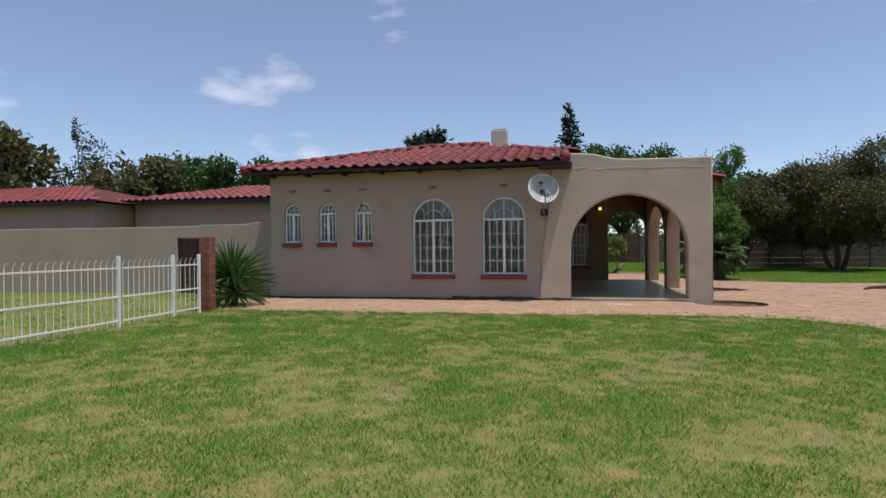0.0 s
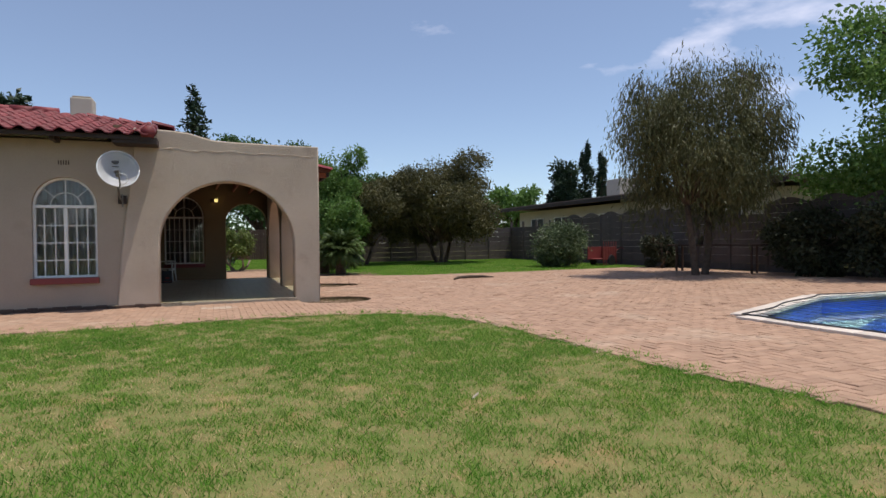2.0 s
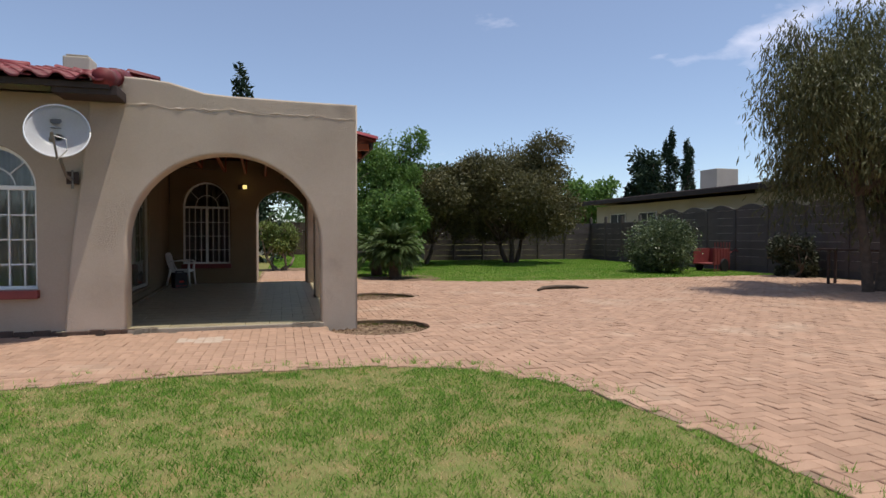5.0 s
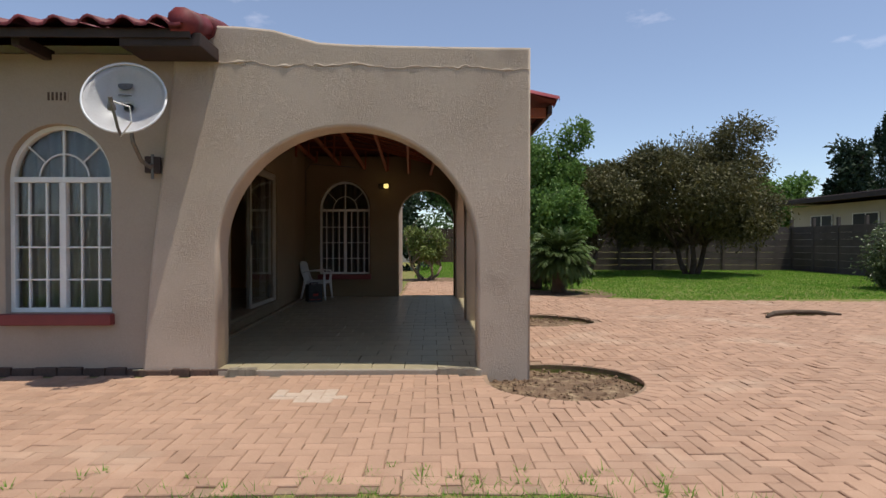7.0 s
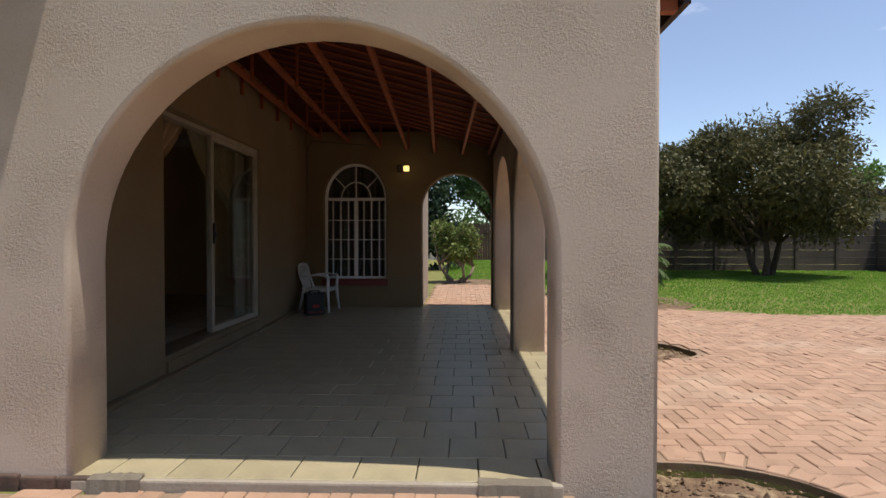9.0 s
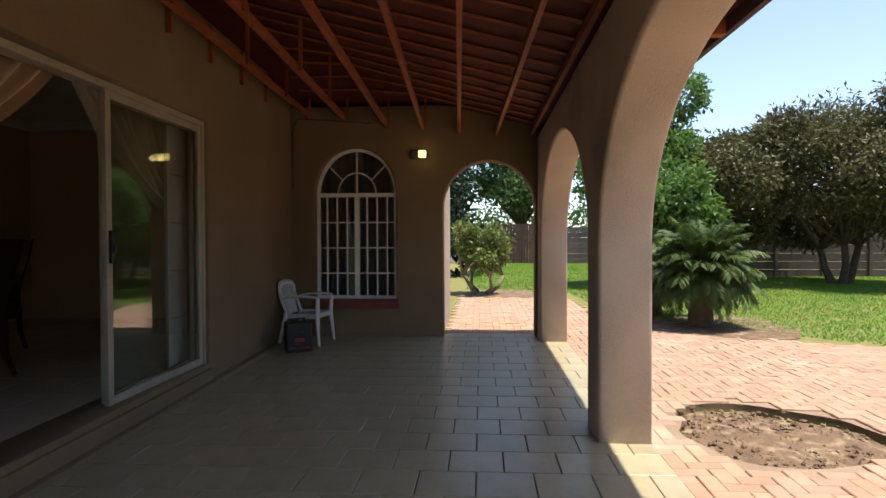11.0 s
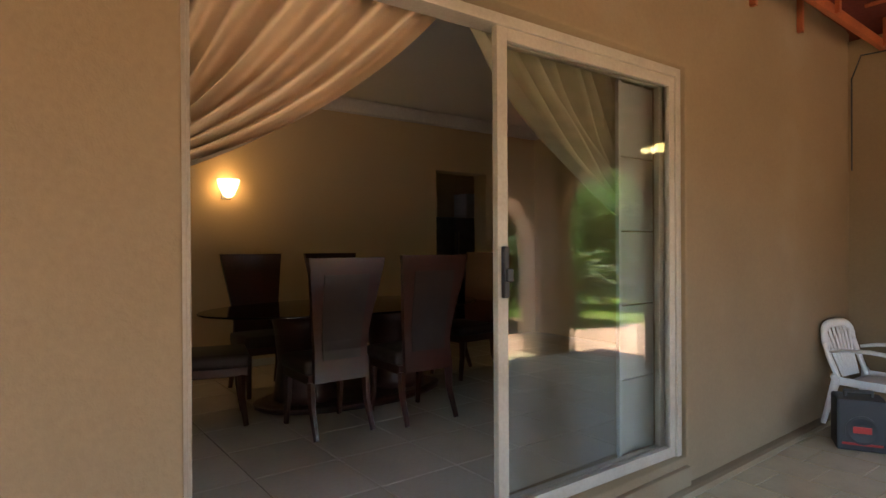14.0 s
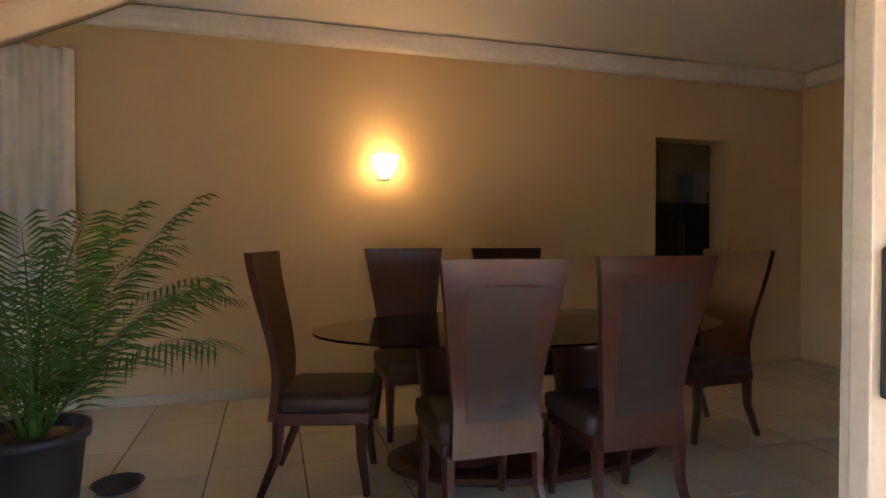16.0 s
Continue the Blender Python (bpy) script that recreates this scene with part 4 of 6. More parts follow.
def plastic_chair(m):
    c = thing("plastic_chair", m, "white moulded plastic garden armchair on the patio tiles", "chair")
    bm = bmesh.new()
    n = 7
    grid = [[bm.verts.new((-0.23 + 0.46 * i / n, -0.22 + 0.43 * j / n, 0.42 - 0.018 * math.sin(math.pi * i / n) - 0.03 * j / n + (0.02 if j == 0 else 0))) for i in range(n + 1)] for j in range(n + 1)]
    for j in range(n):
        for i in range(n):
            bm.faces.new((grid[j][i], grid[j][i + 1], grid[j + 1][i + 1], grid[j + 1][i]))
    bmesh.ops.solidify(bm, geom=bm.faces[:], thickness=0.022)
    part("seat", bm, CHAIR_PLASTIC, c, smooth=True)
    part("apron", boxes(((-0.235, -0.235, 0.36), (0.235, -0.215, 0.425)), ((-0.25, -0.215, 0.36), (-0.23, 0.2, 0.425)), ((0.23, -0.215, 0.36), (0.25, 0.2, 0.425)), bevel=0.008), CHAIR_PLASTIC, c)
    for sx in (-1, 1):
        for sy, foot, top in ((-1, -0.265, -0.225), (1, 0.30, 0.21)):
            bm = bmesh.new()
            tube(bm, [(sx * 0.285, foot, 0), (sx * 0.268, (foot + top) / 2, 0.2), (sx * 0.245, top, 0.40), (sx * 0.262, top * 1.08, 0.63 if sy < 0 else 0.44)], [0.028, 0.037, 0.052, 0.036], 10, 0.6)
            part("leg", bm, CHAIR_PLASTIC, c, smooth=True)
        bm = bmesh.new()
        tube(bm, [(sx * 0.262, -0.26, 0.58), (sx * 0.275, -0.22, 0.645), (sx * 0.285, -0.05, 0.66), (sx * 0.27, 0.14, 0.645), (sx * 0.24, 0.25, 0.62)], [0.026, 0.032, 0.034, 0.03, 0.024], 8, 0.5)
        part("armrest", bm, CHAIR_PLASTIC, c, smooth=True)
        bm = bmesh.new()
        tube(bm, [(sx * 0.225, 0.2, 0.40), (sx * 0.235, 0.27, 0.58), (sx * 0.225, 0.305, 0.69)], [0.03, 0.03, 0.034], 8, 0.6)
        part("back_post", bm, CHAIR_PLASTIC, c, smooth=True)
    bm = bmesh.new()
    tube(bm, [(math.copysign(0.225 * abs(math.cos(a)) ** 0.55, math.cos(a)), 0.305 + 0.03 * math.sin(a), 0.68 + 0.15 * math.sin(a) ** 0.6) for a in (math.pi * k / 16 for k in range(17))], 0.036, 8, 0.6)
    part("back_rail", bm, CHAIR_PLASTIC, c, smooth=True)
    for k in range(7):
        x = -0.165 + 0.055 * k
        bm = bmesh.new()
        tube(bm, [(x * 0.7, 0.215, 0.41), (x * 0.9, 0.27, 0.58), (x * 1.15, 0.325, 0.82 - abs(x) * 0.15)], 0.021, 6, 0.4)
        part("back_slat", bm, CHAIR_PLASTIC, c, smooth=True)
    return c


plastic_chair(pose(-0.47, 21.07, PATIO_Z, 0, 0, 84) @ Matrix.Scale(0.97, 4))
spk = thing("loudspeaker", pose(-0.44, 20.52, PATIO_Z, 0, 0, 28), "small black portable loudspeaker box with red trim", "loudspeaker")
part("cabinet", boxes(((-0.15, -0.13, 0), (0.15, 0.13, 0.36)), bevel=0.018), BLACK_PLASTIC, spk)
part("handle", boxes(((-0.09, -0.02, 0.36), (-0.07, 0.02, 0.39)), ((0.07, -0.02, 0.36), (0.09, 0.02, 0.39)), ((-0.09, -0.02, 0.385), (0.09, 0.02, 0.405)), bevel=0.004), BLACK_PLASTIC, spk)
bm = bmesh.new()
lathe(bm, [(0.10, 0), (0.10, 0.006), (0.085, 0.008), (0.03, -0.002)], 24, pose(0, -0.131, 0.15, 90, 0, 0))
part("cone", bm, BLACK_PLASTIC, spk)
part("badge", boxes(((-0.055, -0.1415, 0.13), (0.055, -0.136, 0.175)), bevel=0.003), RED_PLASTIC, spk, "faded red printed badge")
part("trim", boxes(((-0.12, -0.136, 0.045), (0.12, -0.13, 0.06))), RED_PLASTIC, spk)

# ---- dining room ----
def dining_chair(m):
    c = thing("dining_chair", m, "dark stained high-back dining chair with leather seat", "chair", "chairs round the dining table")
    bm = bmesh.new()
    box(bm, (-0.24, -0.26, 0.40), (0.24, 0.195, 0.50), 0.035)
    part("seat", bm, LEATHER, c, smooth=True)
    part("apron", boxes(((-0.225, -0.24, 0.345), (0.225, 0.20, 0.405)), bevel=0.006), DARK_STAIN, c)
    bm = bmesh.new()
    outline = [(-0.2, 0.36), (0.2, 0.36), (0.19, 0.55), (0.212, 0.75), (0.243, 0.95), (0.275, 1.17), (-0.275, 1.17)]
    n = 12
    rows = []
    for k in range(n + 1):
        z = 0.36 + 0.81 * k / n
        half = next(a[0] + (b[0] - a[0]) * (z - a[1]) / (b[1] - a[1]) for a, b in zip(outline[1:5], outline[2:6]) if a[1] <= z + 1e-6 and z <= b[1] + 1e-6)
        y = 0.21 - 0.02 * math.sin(math.pi * (z - 0.36) / 0.5) + 0.07 * max(0, (z - 0.55) / 0.62) ** 1.3
        rows.append([bm.verts.new((half * s, y + d, z)) for s, d in ((-1, 0.0), (1, 0.0), (1, 0.036), (-1, 0.036))])
    for a, b in zip(rows, rows[1:]):
        for i in range(4):
            bm.faces.new((a[i], a[(i + 1) % 4], b[(i + 1) % 4], b[i]))
    bm.faces.new(rows[0][::-1])
    bm.faces.new(rows[-1])
    bmesh.ops.recalc_face_normals(bm, faces=bm.faces[:])
    part("backrest", bm, DARK_STAIN, c)
    bm = bmesh.new()
    rows = []
    for k in range(10):
        z = 0.50 + 0.56 * k / 9
        y = 0.21 - 0.02 * math.sin(math.pi * (z - 0.36) / 0.5) + 0.07 * max(0, (z - 0.55) / 0.62) ** 1.3
        rows.append([bm.verts.new(((0.135 + 0.03 * k / 9) * s, y + d, z)) for s, d in ((-1, 0.03), (1, 0.03), (1, 0.043), (-1, 0.043))])
    for a, b in zip(rows, rows[1:]):
        for i in range(4):
            bm.faces.new((a[i], a[(i + 1) % 4], b[(i + 1) % 4], b[i]))
    bm.faces.new(rows[0][::-1])
    bm.faces.new(rows[-1])
    bmesh.ops.recalc_face_normals(bm, faces=bm.faces[:])
    part("back_pad", bm, LEATHER, c, "dull brown leather panel")
    for sx in (-1, 1):
        for y, k in ((-0.2, -0.03), (0.19, 0.09)):
            bm = bmesh.new()
            tube(bm, [(sx * 0.2, y, 0.36), (sx * 0.2, y + 0.1 * k, 0.2), (sx * 0.205, y + k, 0.0)], [0.032, 0.026, 0.02], 6)
            part("leg", bm, DARK_STAIN, c)
    return c


chair = dining_chair(pose(-2.63, 17.43, ROOM_Z, 0, 0, -90) @ Matrix.Scale(1.01, 4))
for x, y, rz in ((-2.53, 18.07, -91), (-3.24, 16.80, 166), (-3.92, 17.44, 90), (-3.92, 18.24, 91), (-3.36, 19.24, 4)):
    copy_thing(chair, pose(x, y, ROOM_Z, 0, 0, rz) @ Matrix.Scale(1.01, 4))
TX, TY = -3.27, 17.97
table = thing("dining_table", pose(TX, TY, ROOM_Z), "oval smoked glass dining table on a dark drum pedestal", "table")
top = slab("tabletop", [(0.68 * math.cos(a), 1.24 * math.sin(a)) for a in (math.tau * k / 48 for k in range(48))], [], 0.014, Matrix.Translation((0, 0, 0.762)), TABLE_GLASS, table, 0.004, "smoked glass top")
for y in (-0.42, 0.42):
    bm = bmesh.new()
    lathe(bm, [(0.26, 0.05), (0.25, 0.12), (0.22, 0.35), (0.25, 0.62), (0.28, 0.754)], 24, pose(0, y, 0))
    part("pedestal", bm, DARK_STAIN, table, smooth=True)
bm = bmesh.new()
lathe(bm, [(0.52, 0.0), (0.54, 0.02), (0.54, 0.045), (0.50, 0.06)], 36, Matrix.Diagonal((0.8, 1.55, 1, 1)))
part("plinth", bm, DARK_STAIN, table)
sconce = thing("wall_sconce", pose(-5.0, 17.43, 2.16), "lit glass wall sconce with warm glow", "wall lamp")
part("backplate", boxes(((0.0, -0.05, -0.11), (0.018, 0.05, 0.02)), bevel=0.005), GREY_METAL, sconce)
bm = bmesh.new()
lathe(bm, [(0.02, -0.10), (0.05, -0.08), (0.09, 0.0), (0.11, 0.08), (0.105, 0.085)], 20, pose(0.1, 0, 0))
part("shade", bm, LAMP_WARM, sconce, "glowing frosted glass bowl", True)
warm = new("sconce_bulb", bpy.data.lights.new("sconce_bulb", "POINT"))
warm.data.energy, warm.data.color, warm.data.shadow_soft_size = 0.12, (1.0, 0.62, 0.28), 0.06
warm.location = (-4.62, 17.43, 2.42)
fridge = thing("fridge", pose(-6.95, 21.62, ROOM_Z), "dark steel double-door fridge in the kitchen beyond", "fridge")
part("body", boxes(((-0.4, -0.4, 0), (0.3, 0.5, 1.75)), bevel=0.02), GREY_METAL, fridge)
part("door", boxes(((0.305, -0.395, 0.02), (0.35, 0.04, 1.74)), bevel=0.012), GREY_METAL, fridge)
part("door", boxes(((0.305, 0.05, 0.02), (0.35, 0.495, 1.74)), bevel=0.012), GREY_METAL, fridge)
for y in (0.01, 0.08):
    part("handle", boxes(((0.37, y - 0.012, 0.7), (0.39, y + 0.012, 1.5)), bevel=0.006), ALU, fridge)

for z0, z1, d, name, label in ((0.0, 0.88, 0.58, "base_cabinet", "white kitchen base cabinet beside the fridge"), (1.45, 2.2, 0.34, "wall_cabinet", "white kitchen wall cabinet hung above the worktop")):
    unit = thing(name, pose(-7.295, 22.62, ROOM_Z + z0), label, "cabinet")
    part("body", boxes(((0.0, -0.46, 0.0), (d, 0.46, z1 - z0)), bevel=0.004), WHITE_PAINT, unit)
    for y in (-0.455, 0.005):
        door = part("door", boxes(((d + 0.002, y, 0.02), (d + 0.02, y + 0.45, z1 - z0 - 0.02)), bevel=0.004), WHITE_PAINT, unit)
        part("handle", boxes(((d + 0.021, y + 0.2, 0.35), (d + 0.04, y + 0.215, 0.47)), bevel=0.003), GREY_METAL, door, "steel bar handle")
oven = thing("microwave_oven", pose(-7.05, 22.5, ROOM_Z + 0.882), "black microwave oven on the white base cabinet", "microwave")
part("case", boxes(((-0.2, -0.26, 0.0), (0.2, 0.26, 0.3)), bevel=0.012), BLACK_PLASTIC, oven)
part("door", boxes(((0.202, -0.25, 0.015), (0.222, 0.12, 0.285)), bevel=0.006), BLACK_PLASTIC, oven)
wavy("curtain", pose(-4.93, 14.72, ROOM_Z + 0.02, 0, 0, 90), 0.9, 2.6, "pale patterned full-length curtain in the room's corner", CURTAIN_WHITE, 7, 0.035, 3)

# ---- plants ----
def leaf_cloud(name, blobs, count, size, material, parent, seed, droop=0.0, narrow=0.45, fill=0.35):
    """Thousands of single leaves spread through ragged clumps. blobs: centre and three radii."""
    rng = np.random.default_rng(seed)
    vol = np.array([max(b[1]) ** 2 for b in blobs], float)
    pick = rng.choice(len(blobs), count, p=vol / vol.sum())
    cen = np.array([b[0] for b in blobs], float)[pick]
    rad = np.array([b[1] for b in blobs], float)[pick]
    d = rng.normal(size=(count, 3))
    d /= np.linalg.norm(d, axis=1)[:, None]
    # clumps: leaves crowd towards random directions
    knots = rng.normal(size=(len(blobs) * 14, 3))
    knots /= np.linalg.norm(knots, axis=1)[:, None]
    k = knots[pick * 14 + rng.integers(0, 14, count)]
    d = d * 0.55 + k * 0.8
    d /= np.linalg.norm(d, axis=1)[:, None]
    r = (fill + (1 - fill) * rng.random(count) ** 0.6) * (1 + 0.13 * rng.normal(size=count))
    p = cen + d * rad * r[:, None]
    if droop:
        p[:, 2] -= droop * rng.random(count) * r
    along = rng.normal(size=(count, 3)) * 0.7 + d * 0.6
    along[:, 2] -= 0.3 + 2.2 * (droop > 0)
    along /= np.linalg.norm(along, axis=1)[:, None]
    side = np.cross(along, rng.normal(size=(count, 3)))
    side /= np.linalg.norm(side, axis=1)[:, None]
    s = size * (0.6 + 0.8 * rng.random(count))[:, None]
    bend = np.cross(side, along) * s * 0.25
    v = np.stack([p, p + along * s * 0.5 + side * s * narrow * 0.5 + bend, p + along * s, p + along * s * 0.5 - side * s * narrow * 0.5 + bend], 1).reshape(-1, 3)
    f = np.arange(count * 4).reshape(-1, 4)
    return plain(name, v.tolist(), f.tolist(), material, parent)


def limbs(bm, base, tops, r, rnd, sag=0.0):
    """Limbs from the trunk's head into the crown."""
    for t in tops:
        a, b = Vector(base), Vector(t)
        mid = a.lerp(b, 0.5) + Vector((rnd.uniform(-0.2, 0.2), rnd.uniform(-0.2, 0.2), rnd.uniform(0.0, 0.35)))
        tube(bm, [a, a.lerp(mid, 0.6), mid, mid.lerp(b, 0.6), b], [r, r * 0.8, r * 0.55, r * 0.32, r * 0.12], 6)
        for _ in range(3):
            c = mid.lerp(b, rnd.random())
            e = c + Vector((rnd.uniform(-0.8, 0.8), rnd.uniform(-0.8, 0.8), rnd.uniform(-0.2 - sag, 0.7)))
            tube(bm, [c, c.lerp(e, 0.5) + Vector((0, 0, 0.12)), e], [r * 0.3, r * 0.2, r * 0.06], 5)


def tree(x, y, label, blobs, leaves, size, material, seed, trunk=0.2, fork=1.8, stems=1, bark=BARK, droop=0.0, narrow=0.45, name="tree", fill=0.35, z=0.0):
    rnd = random.Random(seed)
    t = thing(name, pose(x, y, z), label, name.replace("_", " "))
    bm = bmesh.new()
    for k in range(stems):
        a = math.tau * k / stems + rnd.random()
        off = 0.0 if stems == 1 else 0.28
        head = Vector((off * 2.2 * math.cos(a), off * 2.2 * math.sin(a), fork * rnd.uniform(0.85, 1.1)))
        root = Vector((off * math.cos(a), off * math.sin(a), -0.05))
        w = trunk / (stems ** 0.5)
        tube(bm, [root, root + Vector((0, 0, 0.15)), root.lerp(head, 0.5) + Vector((rnd.uniform(-0.1, 0.1), rnd.uniform(-0.1, 0.1), 0)), head], [w * 1.35, w * 1.05, w * 0.9, w * 0.75], 9)
        tops = [Vector(b[0]) + Vector((rnd.uniform(-0.5, 0.5) * b[1][0], rnd.uniform(-0.5, 0.5) * b[1][1], rnd.uniform(0.1, 0.6) * b[1][2])) for b in blobs]
        limbs(bm, head, tops[k::stems] if stems > 1 else tops, w * 0.6, rnd, droop * 0.3)
    part("trunk", bm, bark, t, smooth=True)
    leaf_cloud("crown", blobs, leaves, size, material, t, seed, droop, narrow, fill)
    return t


def crown(rx, rz, base, n, seed, ry=None, top_heavy=0.0):
    """Clumps that together make an uneven crown."""
    rnd = random.Random(seed)
    ry = ry or rx
    out = [((0, 0, base + rz), (rx * 0.62, ry * 0.62, rz * 0.72))]
    for k in range(n):
        a = math.tau * k / n + rnd.uniform(-0.3, 0.3)
        h = rnd.uniform(0.25, 1.65)
        w = math.sqrt(max(0.05, 1 - (h - 1) ** 2 * 0.85)) * rnd.uniform(0.55, 0.8)
        s = rnd.uniform(0.26, 0.42)
        out.append(((rx * w * math.cos(a), ry * w * math.sin(a), base + rz * h), (rx * s, ry * s, rz * s * 0.9)))
    return out


# garden trees
tree(15.8, 16.0, "tall weeping willow with drooping olive green branches", crown(2.95, 2.75, 2.2, 20, 4) + [((0, 0, 6.2), (1.6, 1.6, 1.5)), ((0.3, 0, 4.3), (2.2, 2.2, 1.8))], 46000, 0.21, LEAF_WILLOW, 11, 0.17, 2.2, 2, droop=1.3, narrow=0.15, fill=0.2)
tree(20.6, 11.4, "broad tree with fresh green foliage beside the pool", crown(3.8, 3.3, 1.6, 22, 5), 30000, 0.19, LEAF_GREEN, 12, 0.25, 2.0, 2)
tree(12.9, 32.2, "dense dark olive garden tree near the back wall", crown(3.5, 2.75, 0.95, 22, 7), 56000, 0.19, LEAF_DARK, 13, 0.2, 1.2, 3, narrow=0.3)
tree(8.2, 31.8, "dark olive shrubby tree by the back wall", crown(2.5, 2.15, 0.5, 14, 8), 24000, 0.2, LEAF_DARK, 14, 0.14, 1.0, 2, narrow=0.3)
tree(6.5, 30.9, "tall light green tree behind the porch", crown(1.9, 2.75, 0.9, 18, 9), 30000, 0.17, LEAF_GREEN, 15, 0.16, 1.6, 1)
tree(4.4, 51.5, "green tree beyond the far fence", crown(4.6, 3.6, 3.2, 12, 10), 14000, 0.34, LEAF_MID, 16, 0.25, 2.2, 1)
tree(-4.6, 53.0, "green tree beyond the far fence", crown(4.2, 3.0, 1.2, 10, 21), 9000, 0.36, LEAF_GREEN, 17, 0.22, 2.0, 1)
tree(13.5, 50.0, "green tree beyond the far fence", crown(5.0, 3.4, 1.0, 12, 22), 12000, 0.36, LEAF_MID, 18, 0.25, 2.0, 1)
tree(15.6, 24.0, "rounded grey-green variegated garden bush", [((0, 0, 1.0), (1.28, 1.28, 1.02))] + crown(1.1, 0.95, 0.1, 10, 31), 15000, 0.11, LEAF_BUSH, 31, 0.09, 0.4, 3, name="bush", fill=0.7)
tree(18.25, 20.6, "dark clipped bush by the boundary wall", crown(0.8, 0.85, 0.0, 8, 32), 4500, 0.12, LEAF_SHRUB, 32, 0.08, 0.3, 2, name="bush")
for k, (x, y, r, h) in enumerate(((18.2, 14.2, 1.3, 1.25), (18.4, 11.6, 1.5, 1.3), (18.6, 8.6, 1.5, 1.2), (18.7, 5.4, 1.6, 1.3), (18.6, 2.2, 1.6, 1.3))):
    tree(x, y, "dark shaded shrub along the boundary wall", crown(r, h, 0.0, 9, 40 + k), 5200, 0.16, LEAF_SHRUB, 40 + k, 0.09, 0.4, 2, name="shrub")
tree(6.3, 27.6, "tall leafy green garden shrub", crown(1.25, 1.55, 0.3, 13, 33), 9500, 0.17, LEAF_GREEN, 33, 0.1, 0.5, 3, name="shrub")
tree(1.85, 28.5, "rounded frangipani bush with bare branching stems", crown(0.72, 0.64, 0.62, 11, 50), 2600, 0.16, LEAF_YELLOW, 50, 0.10, 0.55, 4, PALE_BARK, narrow=0.4, name="frangipani_bush", fill=0.55)
# distant trees
for k, (x, y, rx, rz, b, n, mtl, kind) in enumerate((
    (-22.0, 40.5, 3.8, 3.7, 1.3, 12000, LEAF_MID, "rounded dark green tree behind the house"),
    (-26.3, 38.5, 3.6, 3.6, 1.2, 12000, LEAF_MID, "rounded dark green tree behind the house"),
    (-30.2, 34.5, 4.2, 3.6, 1.2, 13000, LEAF_DARK, "rounded dark green tree behind the house"),
    (-29.2, 23.5, 3.2, 3.2, 2.2, 7000, LEAF_DARK, "tall grey-green gum tree beyond the garden wall"),
    (-9.4, 38, 1.25, 2.3, 4.8, 4500, LEAF_CYPRESS, "dark round-topped conifer behind the roof"),
    (30, 55, 3.6, 3.0, 1.0, 7000, LEAF_GREEN, "pale green tree beyond the neighbour's roof"),
    (34.6, 53, 1.7, 3.9, 1.8, 4500, LEAF_CYPRESS, "dark rounded conifer beyond the neighbour's roof"),
    (50, 38, 5.5, 3.6, 1.0, 8000, LEAF_MID, "tree beyond the neighbour's roof"),
    (31, 14, 4.5, 3.4, 1.2, 9000, LEAF_MID, "tree beyond the boundary wall"),
    (30, 3, 5.0, 3.6, 1.2, 9000, LEAF_GREEN, "tree beyond the boundary wall"),
)):
    tree(x, y, kind, crown(rx, rz, b, 10, 60 + k), n, 0.42, mtl, 60 + k, 0.22, b + 0.8, 1)


def cypress(x, y, h, r, seed, label="tall dark narrow cypress", tilt=0.0):
    rnd = random.Random(seed)
    blobs = []
    for k in range(13):
        f = k / 12
        w = r * (1 - f) ** 0.75 * (0.85 + 0.3 * rnd.random()) + 0.1
        blobs.append(((rnd.uniform(-0.2, 0.2) * r, rnd.uniform(-0.2, 0.2) * r, h * (0.08 + 0.88 * f)), (w, w, h * 0.075)))
    return tree(x, y, label, blobs, 6500, 0.34, LEAF_CYPRESS, seed, 0.16, 0.8, 1, narrow=0.35, name="cypress", fill=0.5)


cypress(0.1, 36.5, 9.7, 1.9, 71)
cypress(-34.5, 36, 10.6, 3.2, 72, "dark spreading conifer behind the house")
cypress(38.0, 54.0, 11.2, 1.2, 73)
cypress(39.4, 53.3, 10.2, 1.0, 74)


def frond(bm, root, heading, lift, length, leaflets, leaf_len, leaf_w, curl, rnd, keel=0.35):
    """A feathered palm leaf: a curved rib with paired leaflets."""
    pts = []
    p, ang = Vector(root), lift
    steps = 12
    for k in range(steps + 1):
        pts.append(p.copy())
        p = p + Vector((math.cos(heading) * math.cos(ang), math.sin(heading) * math.cos(ang), math.sin(ang))) * (length / steps)
        ang -= curl / steps * (0.6 + k / steps)
    cross = Vector((-math.sin(heading), math.cos(heading), 0))
    last = [bm.verts.new(pts[0] + cross * s * 0.012) for s in (-1, 1)]
    for k in range(leaflets):
        f = 0.12 + 0.88 * k / leaflets
        i = min(int(f * steps), steps - 1)
        a = pts[i].lerp(pts[i + 1], f * steps - i)
        d = (pts[i + 1] - pts[i]).normalized()
        up = d.cross(cross) * -1
        ll = leaf_len * (0.55 + 0.6 * math.sin(math.pi * min(1, f * 0.9 + 0.08))) * rnd.uniform(0.85, 1.1)
        here = [bm.verts.new(a + cross * s * 0.011 * (1.05 - f)) for s in (-1, 1)]
        bm.faces.new((last[0], last[1], here[1], here[0]))
        last = here
        for s in (-1, 1):
            w = (cross * s * 0.85 + d * 0.75 + up * keel * rnd.uniform(0.3, 1.2)).normalized()
            b = a + w * ll * 0.55
            c = a + w * ll - Vector((0, 0, 0.22 * ll))
            e = d * leaf_w
            bm.faces.new([here[s > 0], *[bm.verts.new(q) for q in (b - e, c, b + e)]])


